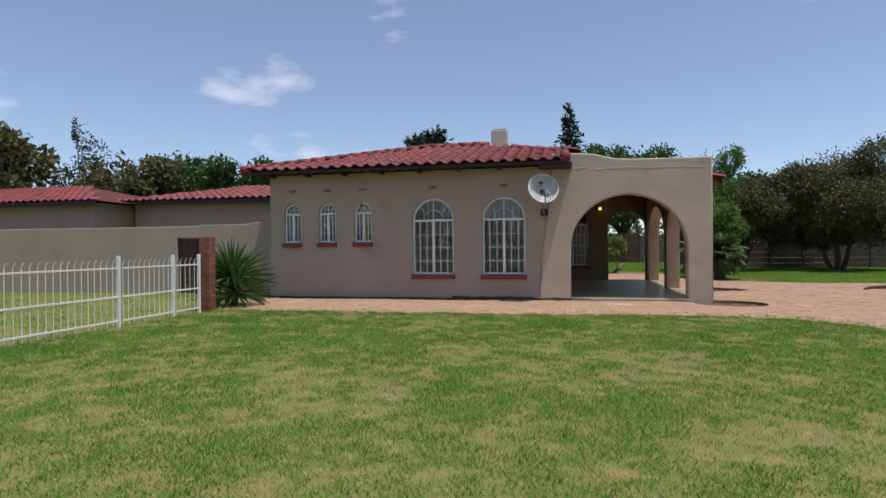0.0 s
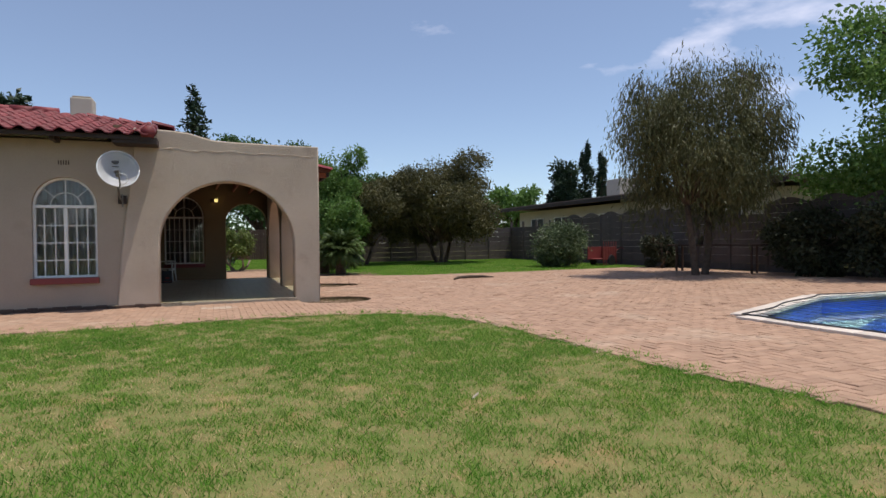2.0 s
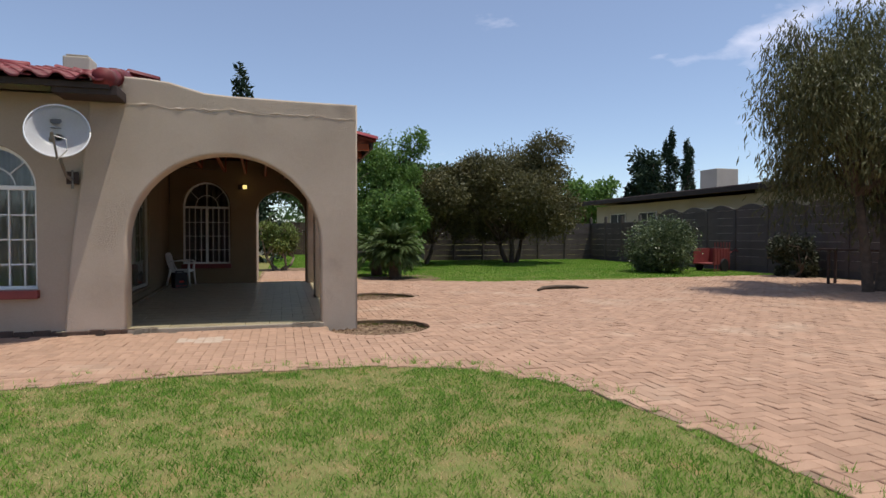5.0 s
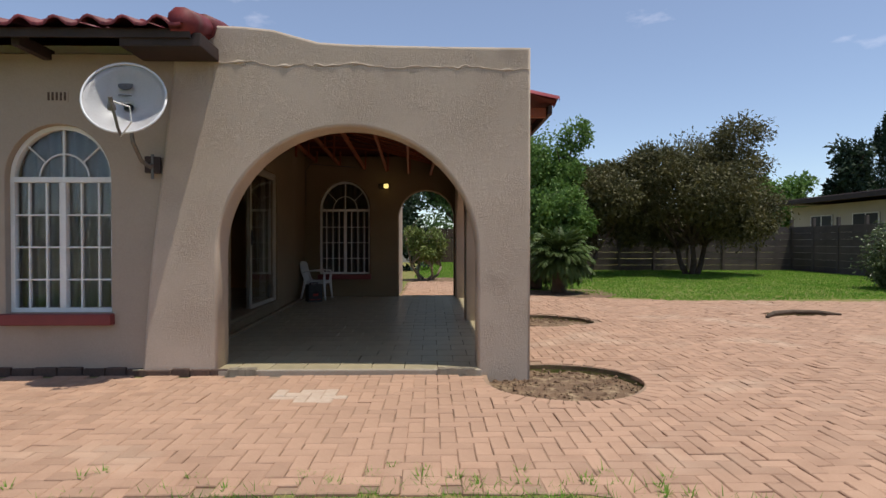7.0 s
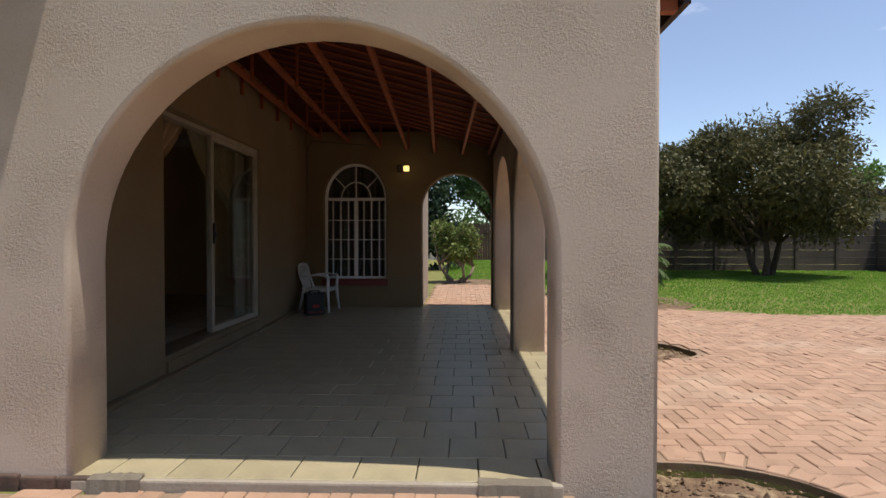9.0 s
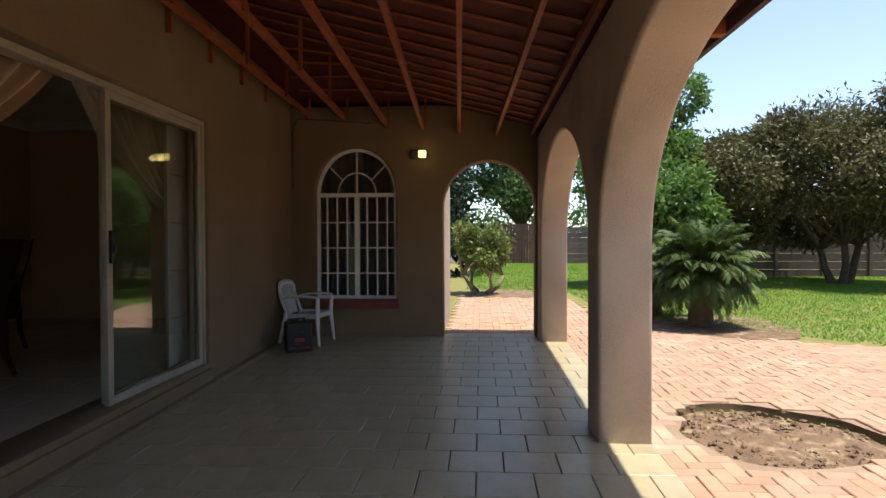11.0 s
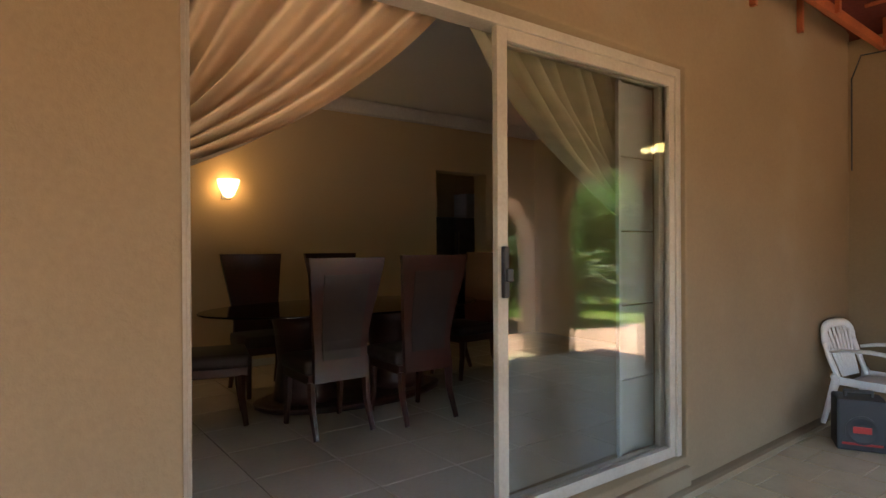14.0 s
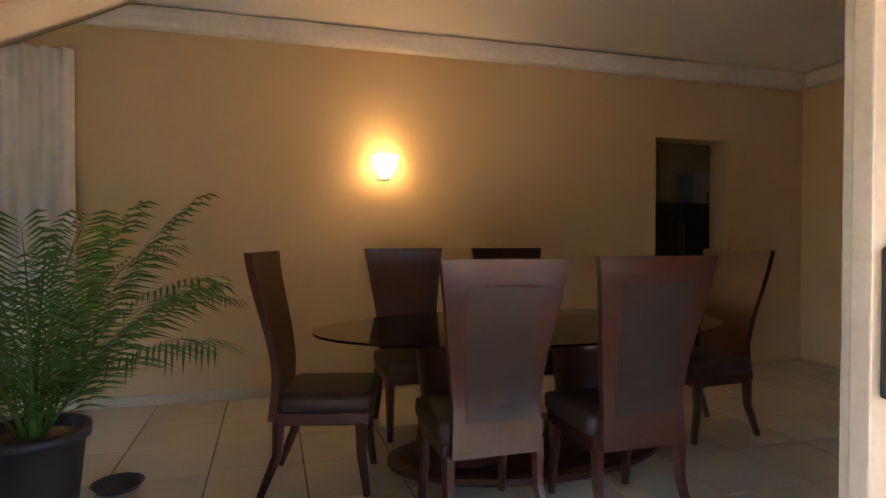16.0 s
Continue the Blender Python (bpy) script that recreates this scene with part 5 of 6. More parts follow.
def palm(x, y, z, label, name, fronds, length, leaf_len, leaf_w, seed, lifts, stem=0.0, leaflets=34, material=LEAF_PALM, m=None, curl=(50, 85)):
    rnd = random.Random(seed)
    t = thing(name, m or pose(x, y, z), label, "palm")
    if stem:
        bm = bmesh.new()
        lathe(bm, [(0.16, -0.05), (0.2, 0.1), (0.17, stem * 0.6), (0.13, stem)], 12)
        part("trunk", bm, BARK, t)
    for k in range(fronds):
        bm = bmesh.new()
        h = math.tau * k * 0.618 + rnd.uniform(-0.2, 0.2)
        lift = radians(lifts[0] + (lifts[1] - lifts[0]) * (k / fronds) + rnd.uniform(-8, 8))
        frond(bm, (0.05 * math.cos(h), 0.05 * math.sin(h), stem), h, lift, length * rnd.uniform(0.8, 1.08), leaflets, leaf_len, leaf_w, radians(rnd.uniform(*curl)), rnd)
        part("frond", bm, material, t)
    return t


palm(5.35, 23.1, 0, "bushy dark green cycad palm in a soil bed", "cycad", 110, 0.95, 0.22, 0.02, 81, (89, -22), 0.95, 28, LEAF_CYCAD)
palm(5.0, 24.6, 0, "bushy dark green cycad palm in a soil bed", "cycad", 46, 1.0, 0.25, 0.02, 82, (88, -20), 0.8, 26, LEAF_CYCAD)


def spiky(x, y, label, seed, blades, length):
    """A rosette of stiff sword leaves."""
    rnd = random.Random(seed)
    t = thing("yucca", pose(x, y, 0), label, "yucca")
    bm = bmesh.new()
    lathe(bm, [(0.13, -0.05), (0.15, 0.2), (0.11, 0.75)], 10)
    part("trunk", bm, BARK, t)
    for head, n in (((0, 0, 0.7), blades), ((0.18, -0.1, 0.35), blades // 2)):
        bm = bmesh.new()
        for k in range(n):
            h, lift = math.tau * k * 0.618, radians(85 - 120 * k / n + rnd.uniform(-10, 10))
            ln = length * rnd.uniform(0.8, 1.1)
            d = Vector((math.cos(h) * math.cos(lift), math.sin(h) * math.cos(lift), math.sin(lift)))
            c = Vector((-math.sin(h), math.cos(h), 0))
            a = Vector(head)
            tip = a + d * ln - Vector((0, 0, 0.12 * ln))
            mid = a + d * ln * 0.5
            v = [bm.verts.new(q) for q in (a - c * 0.018, a + c * 0.018, mid + c * 0.026, tip, mid - c * 0.026)]
            bm.faces.new(v)
        part("rosette", bm, LEAF_PALM, t)
    return t


spiky(-7.55, 11.75, "spiky green yucca beside the brick gate pier", 83, 110, 1.05)
pot = thing("plant_pot", pose(-3.16, 15.50, ROOM_Z), "dark round pot standing on the tiles", "pot")
bm = bmesh.new()
lathe(bm, [(0.165, 0.0), (0.17, 0.01), (0.205, 0.35), (0.228, 0.36), (0.23, 0.41), (0.205, 0.41), (0.195, 0.34)], 28)
part("bowl", bm, TERRACOTTA_POT, pot, smooth=True)
bm = bmesh.new()
lathe(bm, [(0.19, 0.33), (0.19, 0.36), (0.08, 0.375)], 20)
part("soil", bm, SOIL, pot, "dark potting soil")
dish_saucer = thing("saucer", pose(-3.42, 15.78, ROOM_Z), "dark round saucer lying on the tiles", "saucer")
bm = bmesh.new()
lathe(bm, [(0.10, 0.0), (0.125, 0.03), (0.115, 0.032), (0.10, 0.012)], 24)
part("plate", bm, TERRACOTTA_POT, dish_saucer)
palm(0, 0, 0, "green potted areca palm with tall arching fronds", "areca_palm", 22, 1.25, 0.24, 0.0085, 84, (89, 50), 0.0, 34, LEAF_PALM, pose(-3.16, 15.50, ROOM_Z + 0.36), (30, 80))

# a belt of far trees round the gardens
rnd = random.Random(90)
belt = []
for k in range(110):
    a = math.tau * k / 110 + rnd.uniform(-0.02, 0.02)
    d = rnd.uniform(72, 96)
    r = rnd.uniform(3.2, 5.2)
    belt.append(((d * math.cos(a), 15 + d * math.sin(a), r * 0.55), (r, r, r * rnd.uniform(0.7, 1.05))))
woods = leaf_cloud("far_woods", belt, 70000, 0.75, LEAF_MID, None, 91, fill=0.5)
tagged(woods, "belt of far green garden trees", "trees", kind="stuff")

# ---- boundary walls ----
def precast_run(name, a, b, heights, seed, label):
    """Posts with panels stacked between them; each bay has its own height, tall bays an arched top panel."""
    a, b = Vector((*a, 0)), Vector((*b, 0))
    n = len(heights)
    d = (b - a) / n
    ang = math.degrees(math.atan2(d.y, d.x))
    w = thing(name, pose(a.x, a.y, 0, 0, 0, ang), label, "wall", kind="structure")
    L = d.length
    post = bpy.data.meshes.new("post")
    bm = boxes(((-0.06, -0.06, -0.05), (0.06, 0.06, max(heights) + 0.04)), bevel=0.01)
    bm.to_mesh(post)
    bm.free()
    post.materials.append(PRECAST_SHADED)
    panel = bpy.data.meshes.new("panel")
    bm = boxes(((0.05, -0.022, 0.0), (L - 0.05, 0.022, 0.292)), bevel=0.008)
    bm.to_mesh(panel)
    bm.free()
    panel.materials.append(PRECAST_SHADED)
    for k in range(n + 1):
        o = new("post", post)
        o.parent, o.location = w, (L * k, 0, 0)
        if k < n:
            rows = int(heights[k] / 0.3)
            for r in range(rows):
                o = new("panel", panel)
                o.parent, o.location = w, (L * k, 0.004 * ((r + k) % 2), 0.3 * r)
            if heights[k] > 2.35:
                arcs = [(0.05, 0.0), *[(0.05 + (L - 0.1) * q / 12, 0.02 + 0.2 * math.sin(math.pi * q / 12)) for q in range(13)], (L - 0.05, 0.0)]
                slab("top_panel", arcs, [], 0.044, Matrix.Translation((L * k, 0, 0.3 * rows)) @ ALONG_X, PRECAST_SHADED, w, 0.006)
    return w


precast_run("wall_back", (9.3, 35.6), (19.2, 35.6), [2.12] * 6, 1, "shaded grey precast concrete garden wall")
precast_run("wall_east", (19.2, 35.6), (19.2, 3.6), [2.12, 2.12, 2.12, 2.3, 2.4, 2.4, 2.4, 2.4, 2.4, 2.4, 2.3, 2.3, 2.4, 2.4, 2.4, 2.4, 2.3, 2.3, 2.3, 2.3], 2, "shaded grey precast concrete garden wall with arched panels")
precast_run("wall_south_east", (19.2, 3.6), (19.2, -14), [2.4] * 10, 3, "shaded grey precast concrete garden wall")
precast_run("wall_north_link", (9.3, 47.0), (9.3, 35.6), [2.12] * 6, 4, "grey precast concrete garden wall")
precast_run("wall_north", (5.3, 47.0), (9.3, 47.0), [2.12] * 3, 5, "sunlit grey precast concrete garden wall")
structure(part("wall_far", boxes(((-12, 46.9, -0.1), (1.6, 47.1, 2.35)), bevel=0.02), PALE_WALL), "pale sunlit boundary wall across the garden", "wall")
gate = thing("fence", pose(1.6, 47.0, 0), "weathered dark timber board fence", "fence")
for k in range(24):
    part("board", boxes(((0.154 * k, -0.012, 0.03), (0.154 * k + 0.145, 0.012, 2.3 - 0.02 * ((k * 7) % 3))), bevel=0.003), GATE_WOOD, gate)
for z in (0.5, 1.8):
    part("rail", boxes(((0, 0.013, z), (3.7, 0.05, z + 0.09))), GATE_WOOD, gate)

# low garden wall and the wing of the house to the west
structure(part("wall_garden", boxes(((-34, 15.0, -0.1), (-11.35, 15.22, 2.0)), ((-10.6, 15.0, -0.1), (-9.0, 15.22, 2.03)), ((-11.35, 15.0, 1.66), (-10.6, 15.22, 2.0)), ((-9.0, 15.001, -0.1), (-7.5, 15.22, 2.08)), bevel=0.02), PLASTER), "taupe plastered garden wall", "wall")
g2 = thing("garden_gate", pose(-10.97, 15.1, 0), "dark timber gate in the garden wall", "gate")
for k in range(6):
    part("board", boxes(((-0.37 + 0.124 * k, -0.02, 0.03), (-0.255 + 0.124 * k, 0.02, 1.64)), bevel=0.003), GATE_WOOD, g2)


def wing(number, x0, x1, y0, y1, eave, rise):
    h = thing("house_wing", pose(0, 0, 0), "taupe plastered house wing under a red tiled roof", "house")
    part("wall", boxes(((x0, y0, -0.1), (x1, y1, eave - 0.02))), PLASTER, h)
    ex0, ex1, ey0, ey1 = x0 - 0.5, x1 + 0.5, y0 - 0.5, y1 + 0.5
    half = (ey1 - ey0) / 2
    sl = rise / half
    ym = (ey0 + ey1) / 2
    pl = [((ex0, ey0), (ex1, ey0), (ex1 - half, ym), (ex0 + half, ym)), ((ex1, ey0), (ex1, ey1), (ex1 - half, ym)), ((ex1, ey1), (ex0, ey1), (ex0 + half, ym), (ex1 - half, ym)), ((ex0, ey1), (ex0, ey0), (ex0 + half, ym))]
    zz = lambda x, y: eave + sl * min(x - ex0, ex1 - x, y - ey0, ey1 - y, half)
    bm = bmesh.new()
    for loop in pl:
        bm.faces.new([bm.verts.new((x, y, zz(x, y))) for x, y in loop])
    rf = part("roof", bm, UNDERSIDE, h)
    tile_field(0, (ex0, ey0 - 0.05, eave), (1, 0, 0), (0, 1, sl), int(half / 0.36), int((ex1 - ex0) / 0.3), lambda p: p.y - ey0 <= min(p.x - ex0, ex1 - p.x) and p.y < ym, rf)
    part("fascia", boxes(((ex0, ey0 - 0.02, eave - 0.14), (ex1, ey0 + 0.02, eave - 0.01))), DARK_WOOD, rf)
    return h


wing(1, -33, -16.6, 17.6, 25.0, 3.05, 1.0)
wing(2, -16.4, -8.6, 19.4, 26.0, 3.15, 0.85)

# ---- white palisade fence and gate ----
FX = -7.45


def palisade(y0, y1, name, label, posts=True):
    f = thing(name, pose(FX, y0, 0), label, name.replace("_", " "))
    L = y1 - y0
    n = int(L / 0.125)
    for z in (0.12, 0.52, 1.0):
        part("rail", boxes(((-0.012, 0, z), (0.012, L, z + 0.03)), bevel=0.004), WHITE_PAINT, f)
    for k in range(n + 1):
        y = L * k / n
        bm = bmesh.new()
        tube(bm, [(0, y, 0.06), (0, y, 1.08), (0.015, y, 1.13), (0.045, y, 1.15)], 0.0062, 6)
        part("picket", bm, WHITE_PAINT, f)
    if posts:
        for y in (L,):
            part("post", boxes(((-0.026, y - 0.026, -0.05), (0.026, y + 0.026, 1.22)), bevel=0.006), WHITE_PAINT, f)
    return f


for a in (-4.0, -1.55, 0.9, 3.35, 5.85):
    palisade(a, a + 2.40, "palisade_fence", "white painted steel picket fence, rusting in places")
palisade(8.35, 9.62, "palisade_fence", "white painted steel picket fence, rusting in places")
palisade(9.70, 10.42, "garden_gate", "white painted steel picket gate, closed")
pier = thing("brick_pier", pose(FX, 10.72, 0), "narrow red face brick gate pier", "pier")
for k in range(19):
    for s in (0, 1):
        lo, hi = ((-0.115, -0.11), (0.11, -0.004)) if k % 2 else ((-0.115, -0.11), (-0.004, 0.11))
        if s:
            lo, hi = ((-0.115, 0.004), (0.11, 0.11)) if k % 2 else ((0.004, -0.11), (0.11, 0.11))
        part("brick", boxes(((*lo, 0.083 * k), (*hi, 0.083 * k + 0.073)), bevel=0.004), FACE_BRICK, pier)
part("mortar", boxes(((-0.105, -0.1, -0.02), (0.1, 0.1, 1.57))), GROUT, pier)

# ---- pool ----
pool = thing("swimming_pool", pose(0, 0, 0), "blue tiled swimming pool under a dark safety net", "pool", kind="structure")
PC = Vector((sum(p[0] for p in POOL) / len(POOL), sum(p[1] for p in POOL) / len(POOL)))
bm = bmesh.new()
for z0, z1 in ((-0.45, 0.05),):
    lo = [bm.verts.new((x, y, z0)) for x, y in POOL]
    hi = [bm.verts.new((x, y, z1)) for x, y in POOL]
    for k in range(len(POOL)):
        bm.faces.new((lo[k], lo[(k + 1) % len(POOL)], hi[(k + 1) % len(POOL)], hi[k]))
part("waterline_tile", bm, POOL_BLUE, pool, "dark blue mosaic band")
bm = bmesh.new()
hi = [bm.verts.new((x, y, -0.45)) for x, y in POOL]
lo = [bm.verts.new((PC.x + (x - PC.x) * 0.86, PC.y + (y - PC.y) * 0.86, -0.95)) for x, y in POOL]
for k in range(len(POOL)):
    bm.faces.new((lo[k], lo[(k + 1) % len(POOL)], hi[(k + 1) % len(POOL)], hi[k]))
bm.faces.new(lo)
part("basin", bm, POOL_PALE, pool)
step = part("step_edge", boxes(((0.0, -0.16, -0.42), (2.7, 0.16, -0.24)), bevel=0.02), POOL_BLUE, pool, "dark blue tiled step edge")
step.matrix_basis = pose(9.6, 7.0, 0, 0, 0, 23)
water = slab("water", [(PC.x + (x - PC.x) * 0.999, PC.y + (y - PC.y) * 0.999) for x, y in POOL], [], 0.004, Matrix.Translation((0, 0, -0.17)), WATER, pool)
water.visible_shadow = False
# coping stones round the edge
for k in range(len(POOL)):
    a, b = Vector(POOL[k]), Vector(POOL[(k + 1) % len(POOL)])
    d = (b - a).normalized()
    out = Vector((-d.y, d.x))
    if out.dot((a + b) / 2 - PC) < 0:
        out = -out
    n = int((b - a).length / 0.42)
    s = (b - a).length / n
    for i in range(n):
        p = a + d * (s * (i + 0.5))
        st = part("coping_stone", boxes(((-s / 2 + 0.006, -0.03, 0.0), (s / 2 - 0.006, 0.32, 0.075)), bevel=0.014), COPING, pool)
        st.matrix_basis = Matrix.Translation((p.x, p.y, 0.004)) @ Matrix(((d.x, out.x, 0, 0), (d.y, out.y, 0, 0), (0, 0, 1, 0), (0, 0, 0, 1)))
# safety net
net = thing("pool_net", pose(0, 0, 0), "black rope safety net stretched over the pool", "net")
bm = bmesh.new()


def inside(x, y):
    c = False
    for k in range(len(POOL)):
        (ax, ay), (bx, by) = POOL[k], POOL[(k + 1) % len(POOL)]
        if (ay > y) != (by > y) and x < (bx - ax) * (y - ay) / (by - ay) + ax:
            c = not c
    return c


for horiz in (0, 1):
    for k in range(60):
        w = 2.4 + 0.3 * k if horiz else 8.2 + 0.3 * k
        line = [q for q in (0.08 * i + (8 if horiz else 2) for i in range(110)) if (inside(q, w) if horiz else inside(w, q))]
        if len(line) < 2:
            continue
        a, b = line[0] - 0.12, line[-1] + 0.12
        pts = [((a + (b - a) * t / 6, w) if horiz else (w, a + (b - a) * t / 6)) for t in range(7)]
        tube(bm, [(x, y, 0.085 - 0.05 * math.sin(math.pi * t / 6)) for t, (x, y) in enumerate(pts)], 0.0035, 3, caps=False)
part("mesh", bm, BLACK_PLASTIC, net)
bm = bmesh.new()
edge = [(PC.x + (x - PC.x) * 1.03, PC.y + (y - PC.y) * 1.03) for x, y in POOL]
loop = []
for k in range(len(edge)):
    (ax, ay), (bx, by) = edge[k], edge[(k + 1) % len(edge)]
    for t in range(14):
        f = t / 14
        loop.append((ax + (bx - ax) * f + 0.04 * math.sin(9 * f + k), ay + (by - ay) * f + 0.04 * math.cos(11 * f), 0.092))
tube(bm, loop + loop[:1], 0.012, 5)
part("edge_rope", bm, BLACK_PLASTIC, net)

# ---- things by the boundary wall ----
cart = thing("garden_cart", pose(17.95, 24.2, 0, 0, 0, 20) @ Matrix.Scale(1.2, 4), "rusty red metal garden cart beside the bush", "cart")
part("body", boxes(((-0.5, -0.35, 0.25), (0.45, -0.32, 0.75)), ((-0.5, 0.32, 0.25), (0.45, 0.35, 0.75)), ((-0.5, -0.32, 0.25), (0.45, 0.32, 0.29)), ((0.42, -0.32, 0.29), (0.45, 0.32, 0.75)), bevel=0.008), RED_PAINT, cart)
for k in range(6):
    part("slat", boxes(((-0.47 + 0.17 * k, -0.365, 0.05), (-0.43 + 0.17 * k, -0.35, 0.95)), bevel=0.004), RED_PAINT, cart)
bm = bmesh.new()
tube(bm, [(0.45, -0.34, 0.6), (0.8, -0.34, 0.72), (1.3, -0.34, 0.5), (1.7, -0.34, 0.12)], 0.018, 6)
part("handle", bm, RED_PAINT, cart)
for y in (-0.42, 0.42):
    bm = bmesh.new()
    lathe(bm, [(0.2, -0.03), (0.22, -0.02), (0.22, 0.02), (0.2, 0.03)], 20, pose(0, y, 0.22, 90, 0, 0))
    part("wheel", bm, BLACK_PLASTIC, cart)
bench = thing("garden_table", pose(17.3, 16.9, 0, 0, 0, -70), "weathered wooden trestle table in the shade", "table")
part("tabletop", boxes(((-1.6, -0.3, 0.98), (1.6, 0.3, 1.03)), bevel=0.008), GATE_WOOD, bench)
for x in (-1.3, 1.3):
    for y in (-0.22, 0.22):
        part("leg", boxes(((x - 0.03, y - 0.03, 0), (x + 0.03, y + 0.03, 0.98)), bevel=0.005), GATE_WOOD, bench)
tin = thing("bucket", pose(17.0, 17.3, 1.03), "pale metal bucket on the garden table", "bucket")
bm = bmesh.new()
lathe(bm, [(0.11, 0), (0.15, 0.28), (0.155, 0.29), (0.14, 0.28)], 18)
part("pail", bm, GREY_METAL, tin, smooth=True)
# the neighbour's house behind the wall
nb = thing("neighbour_house", pose(0, 0, 0), "cream plastered low house behind the boundary wall", "house")
part("wall", boxes(((25, 20, -0.1), (36, 45, 3.55))), NB_PAINT, nb)
rf = part("roof", boxes(((23.6, 19.0, 3.75), (37.0, 46.0, 3.9))), IRON_ROOF, nb, "rusted corrugated iron roof")
for k in range(90):
    part("sheet_rib", boxes(((23.55, 19.0 + 0.3 * k, 3.9), (37.0, 19.06 + 0.3 * k, 3.93))), IRON_ROOF, rf)
part("fascia", boxes(((23.5, 19.0, 3.62), (23.6, 46.0, 3.86))), DARK_WOOD, rf)
part("chimney", boxes(((29.5, 37.6, 3.9), (31.2, 39.2, 5.85)), bevel=0.03), NB_PAINT, nb)
for y in (23.5, 28, 33, 38.5, 42):
    wd = part("window", boxes(((24.93, y - 0.9, 1.5), (25.02, y + 0.9, 2.9))), BLACK_PLASTIC, nb)
    part("frame", boxes(((24.9, y - 0.95, 1.45), (24.97, y - 0.9, 2.95)), ((24.9, y + 0.9, 1.45), (24.97, y + 0.95, 2.95)), ((24.9, y - 0.9, 2.9), (24.97, y + 0.9, 2.95)), ((24.9, y - 0.9, 1.45), (24.97, y + 0.9, 1.5)), ((24.91, y - 0.03, 1.5), (24.96, y + 0.03, 2.9))), WHITE_PAINT, wd)

branch = thing("branch", pose(8.6, 18.35, 0.05, 0, 0, 12), "dry bent branch lying on the paving", "branch")
bm = bmesh.new()
tube(bm, [(-0.75, -0.1, 0.02), (-0.45, 0.08, 0.05), (0.0, 0.14, 0.06), (0.5, 0.06, 0.05), (0.8, -0.12, 0.02)], [0.03, 0.045, 0.04, 0.035, 0.02], 7)
part("wood", bm, BARK, branch, smooth=True)


# ---- patio and room tiles ----
def tile_floor(parent, x0, x1, y0, y1, z, size, gap, material, name, half_step=True, skip=None):
    meshes = {}
    rnd = random.Random(5)
    row, y = 0, y0
    while y < y1 - 0.02:
        h = min(size, y1 - y)
        x = x0 - (size / 2 if half_step and row % 2 else 0)
        while x < x1 - 0.02:
            a, b = max(x, x0), min(x + size, x1)
            if b - a > 0.03 and not (skip and skip((a + b) / 2, y + h / 2)):
                key = (round(b - a, 3), round(h, 3))
                if key not in meshes:
                    me = bpy.data.meshes.new(name)
                    w, l = (b - a - gap) / 2, (h - gap) / 2
                    e = 0.004
                    v = [(-w, -l, -0.014), (w, -l, -0.014), (w, l, -0.014), (-w, l, -0.014), (-w, -l, -e * 0.6), (w, -l, -e * 0.6), (w, l, -e * 0.6), (-w, l, -e * 0.6), (-w + e, -l + e, 0), (w - e, -l + e, 0), (w - e, l - e, 0), (-w + e, l - e, 0)]
                    f = [(0, 1, 5, 4), (1, 2, 6, 5), (2, 3, 7, 6), (3, 0, 4, 7), (4, 5, 9, 8), (5, 6, 10, 9), (6, 7, 11, 10), (7, 4, 8, 11), (8, 9, 10, 11)]
                    me.from_pydata(v, [], f)
                    me.materials.append(material)
                    meshes[key] = me
                o = new(name, meshes[key])
                o.parent = parent
                o.matrix_basis = pose((a + b) / 2, y + h / 2, z + rnd.uniform(-0.0008, 0.0008), rnd.uniform(-0.12, 0.12), rnd.uniform(-0.12, 0.12), 0)
            x += size
        row, y = row + 1, y + size


tile_floor(bpy.data.objects["floor_patio"], -0.89, 2.96, FRONT + 0.0, 21.92, PATIO_Z, 0.335, 0.007, TILE_FLOOR, "tile")
tile_floor(bpy.data.objects["floor_room"], -5.0, -0.90, 14.2, 21.9, ROOM_Z - 0.003, 0.5, 0.008, ROOM_TILE, "tile", False)


# ---- brick paving ----
def in_poly(px, py, poly):
    c = np.zeros(px.shape, bool)
    n = len(poly)
    for k in range(n):
        (ax, ay), (bx, by) = poly[k], poly[(k + 1) % n]
        if ay == by:
            continue
        hit = ((ay > py) != (by > py)) & (px < (bx - ax) * (py - ay) / (by - ay) + ax)
        c ^= hit
    return c


def grow(poly, by):
    cx, cy = sum(p[0] for p in poly) / len(poly), sum(p[1] for p in poly) / len(poly)
    out = []
    for x, y in poly:
        d = math.hypot(x - cx, y - cy)
        out.append((cx + (x - cx) * (d + by) / d, cy + (y - cy) * (d + by) / d))
    return out


def brick_mesh(name, l, w, top=0.05):
    v = []
    for k, z in ((0.0, 0.012), (0.0, top - 0.006), (0.006, top)):
        v += [(-l / 2 + k, -w / 2 + k, z), (l / 2 - k, -w / 2 + k, z), (l / 2 - k, w / 2 - k, z), (-l / 2 + k, w / 2 - k, z)]
    f = []
    for r in (0, 4):
        f += [(r + i, r + (i + 1) % 4, r + 4 + (i + 1) % 4, r + 4 + i) for i in range(4)]
    f.append((8, 9, 10, 11))
    return np.array(v), np.array(f)


PITCH = 0.11
BL, BW = 0.2165, 0.1065
v0, f0 = brick_mesh("brick", BL, BW)
rng = np.random.default_rng(4)
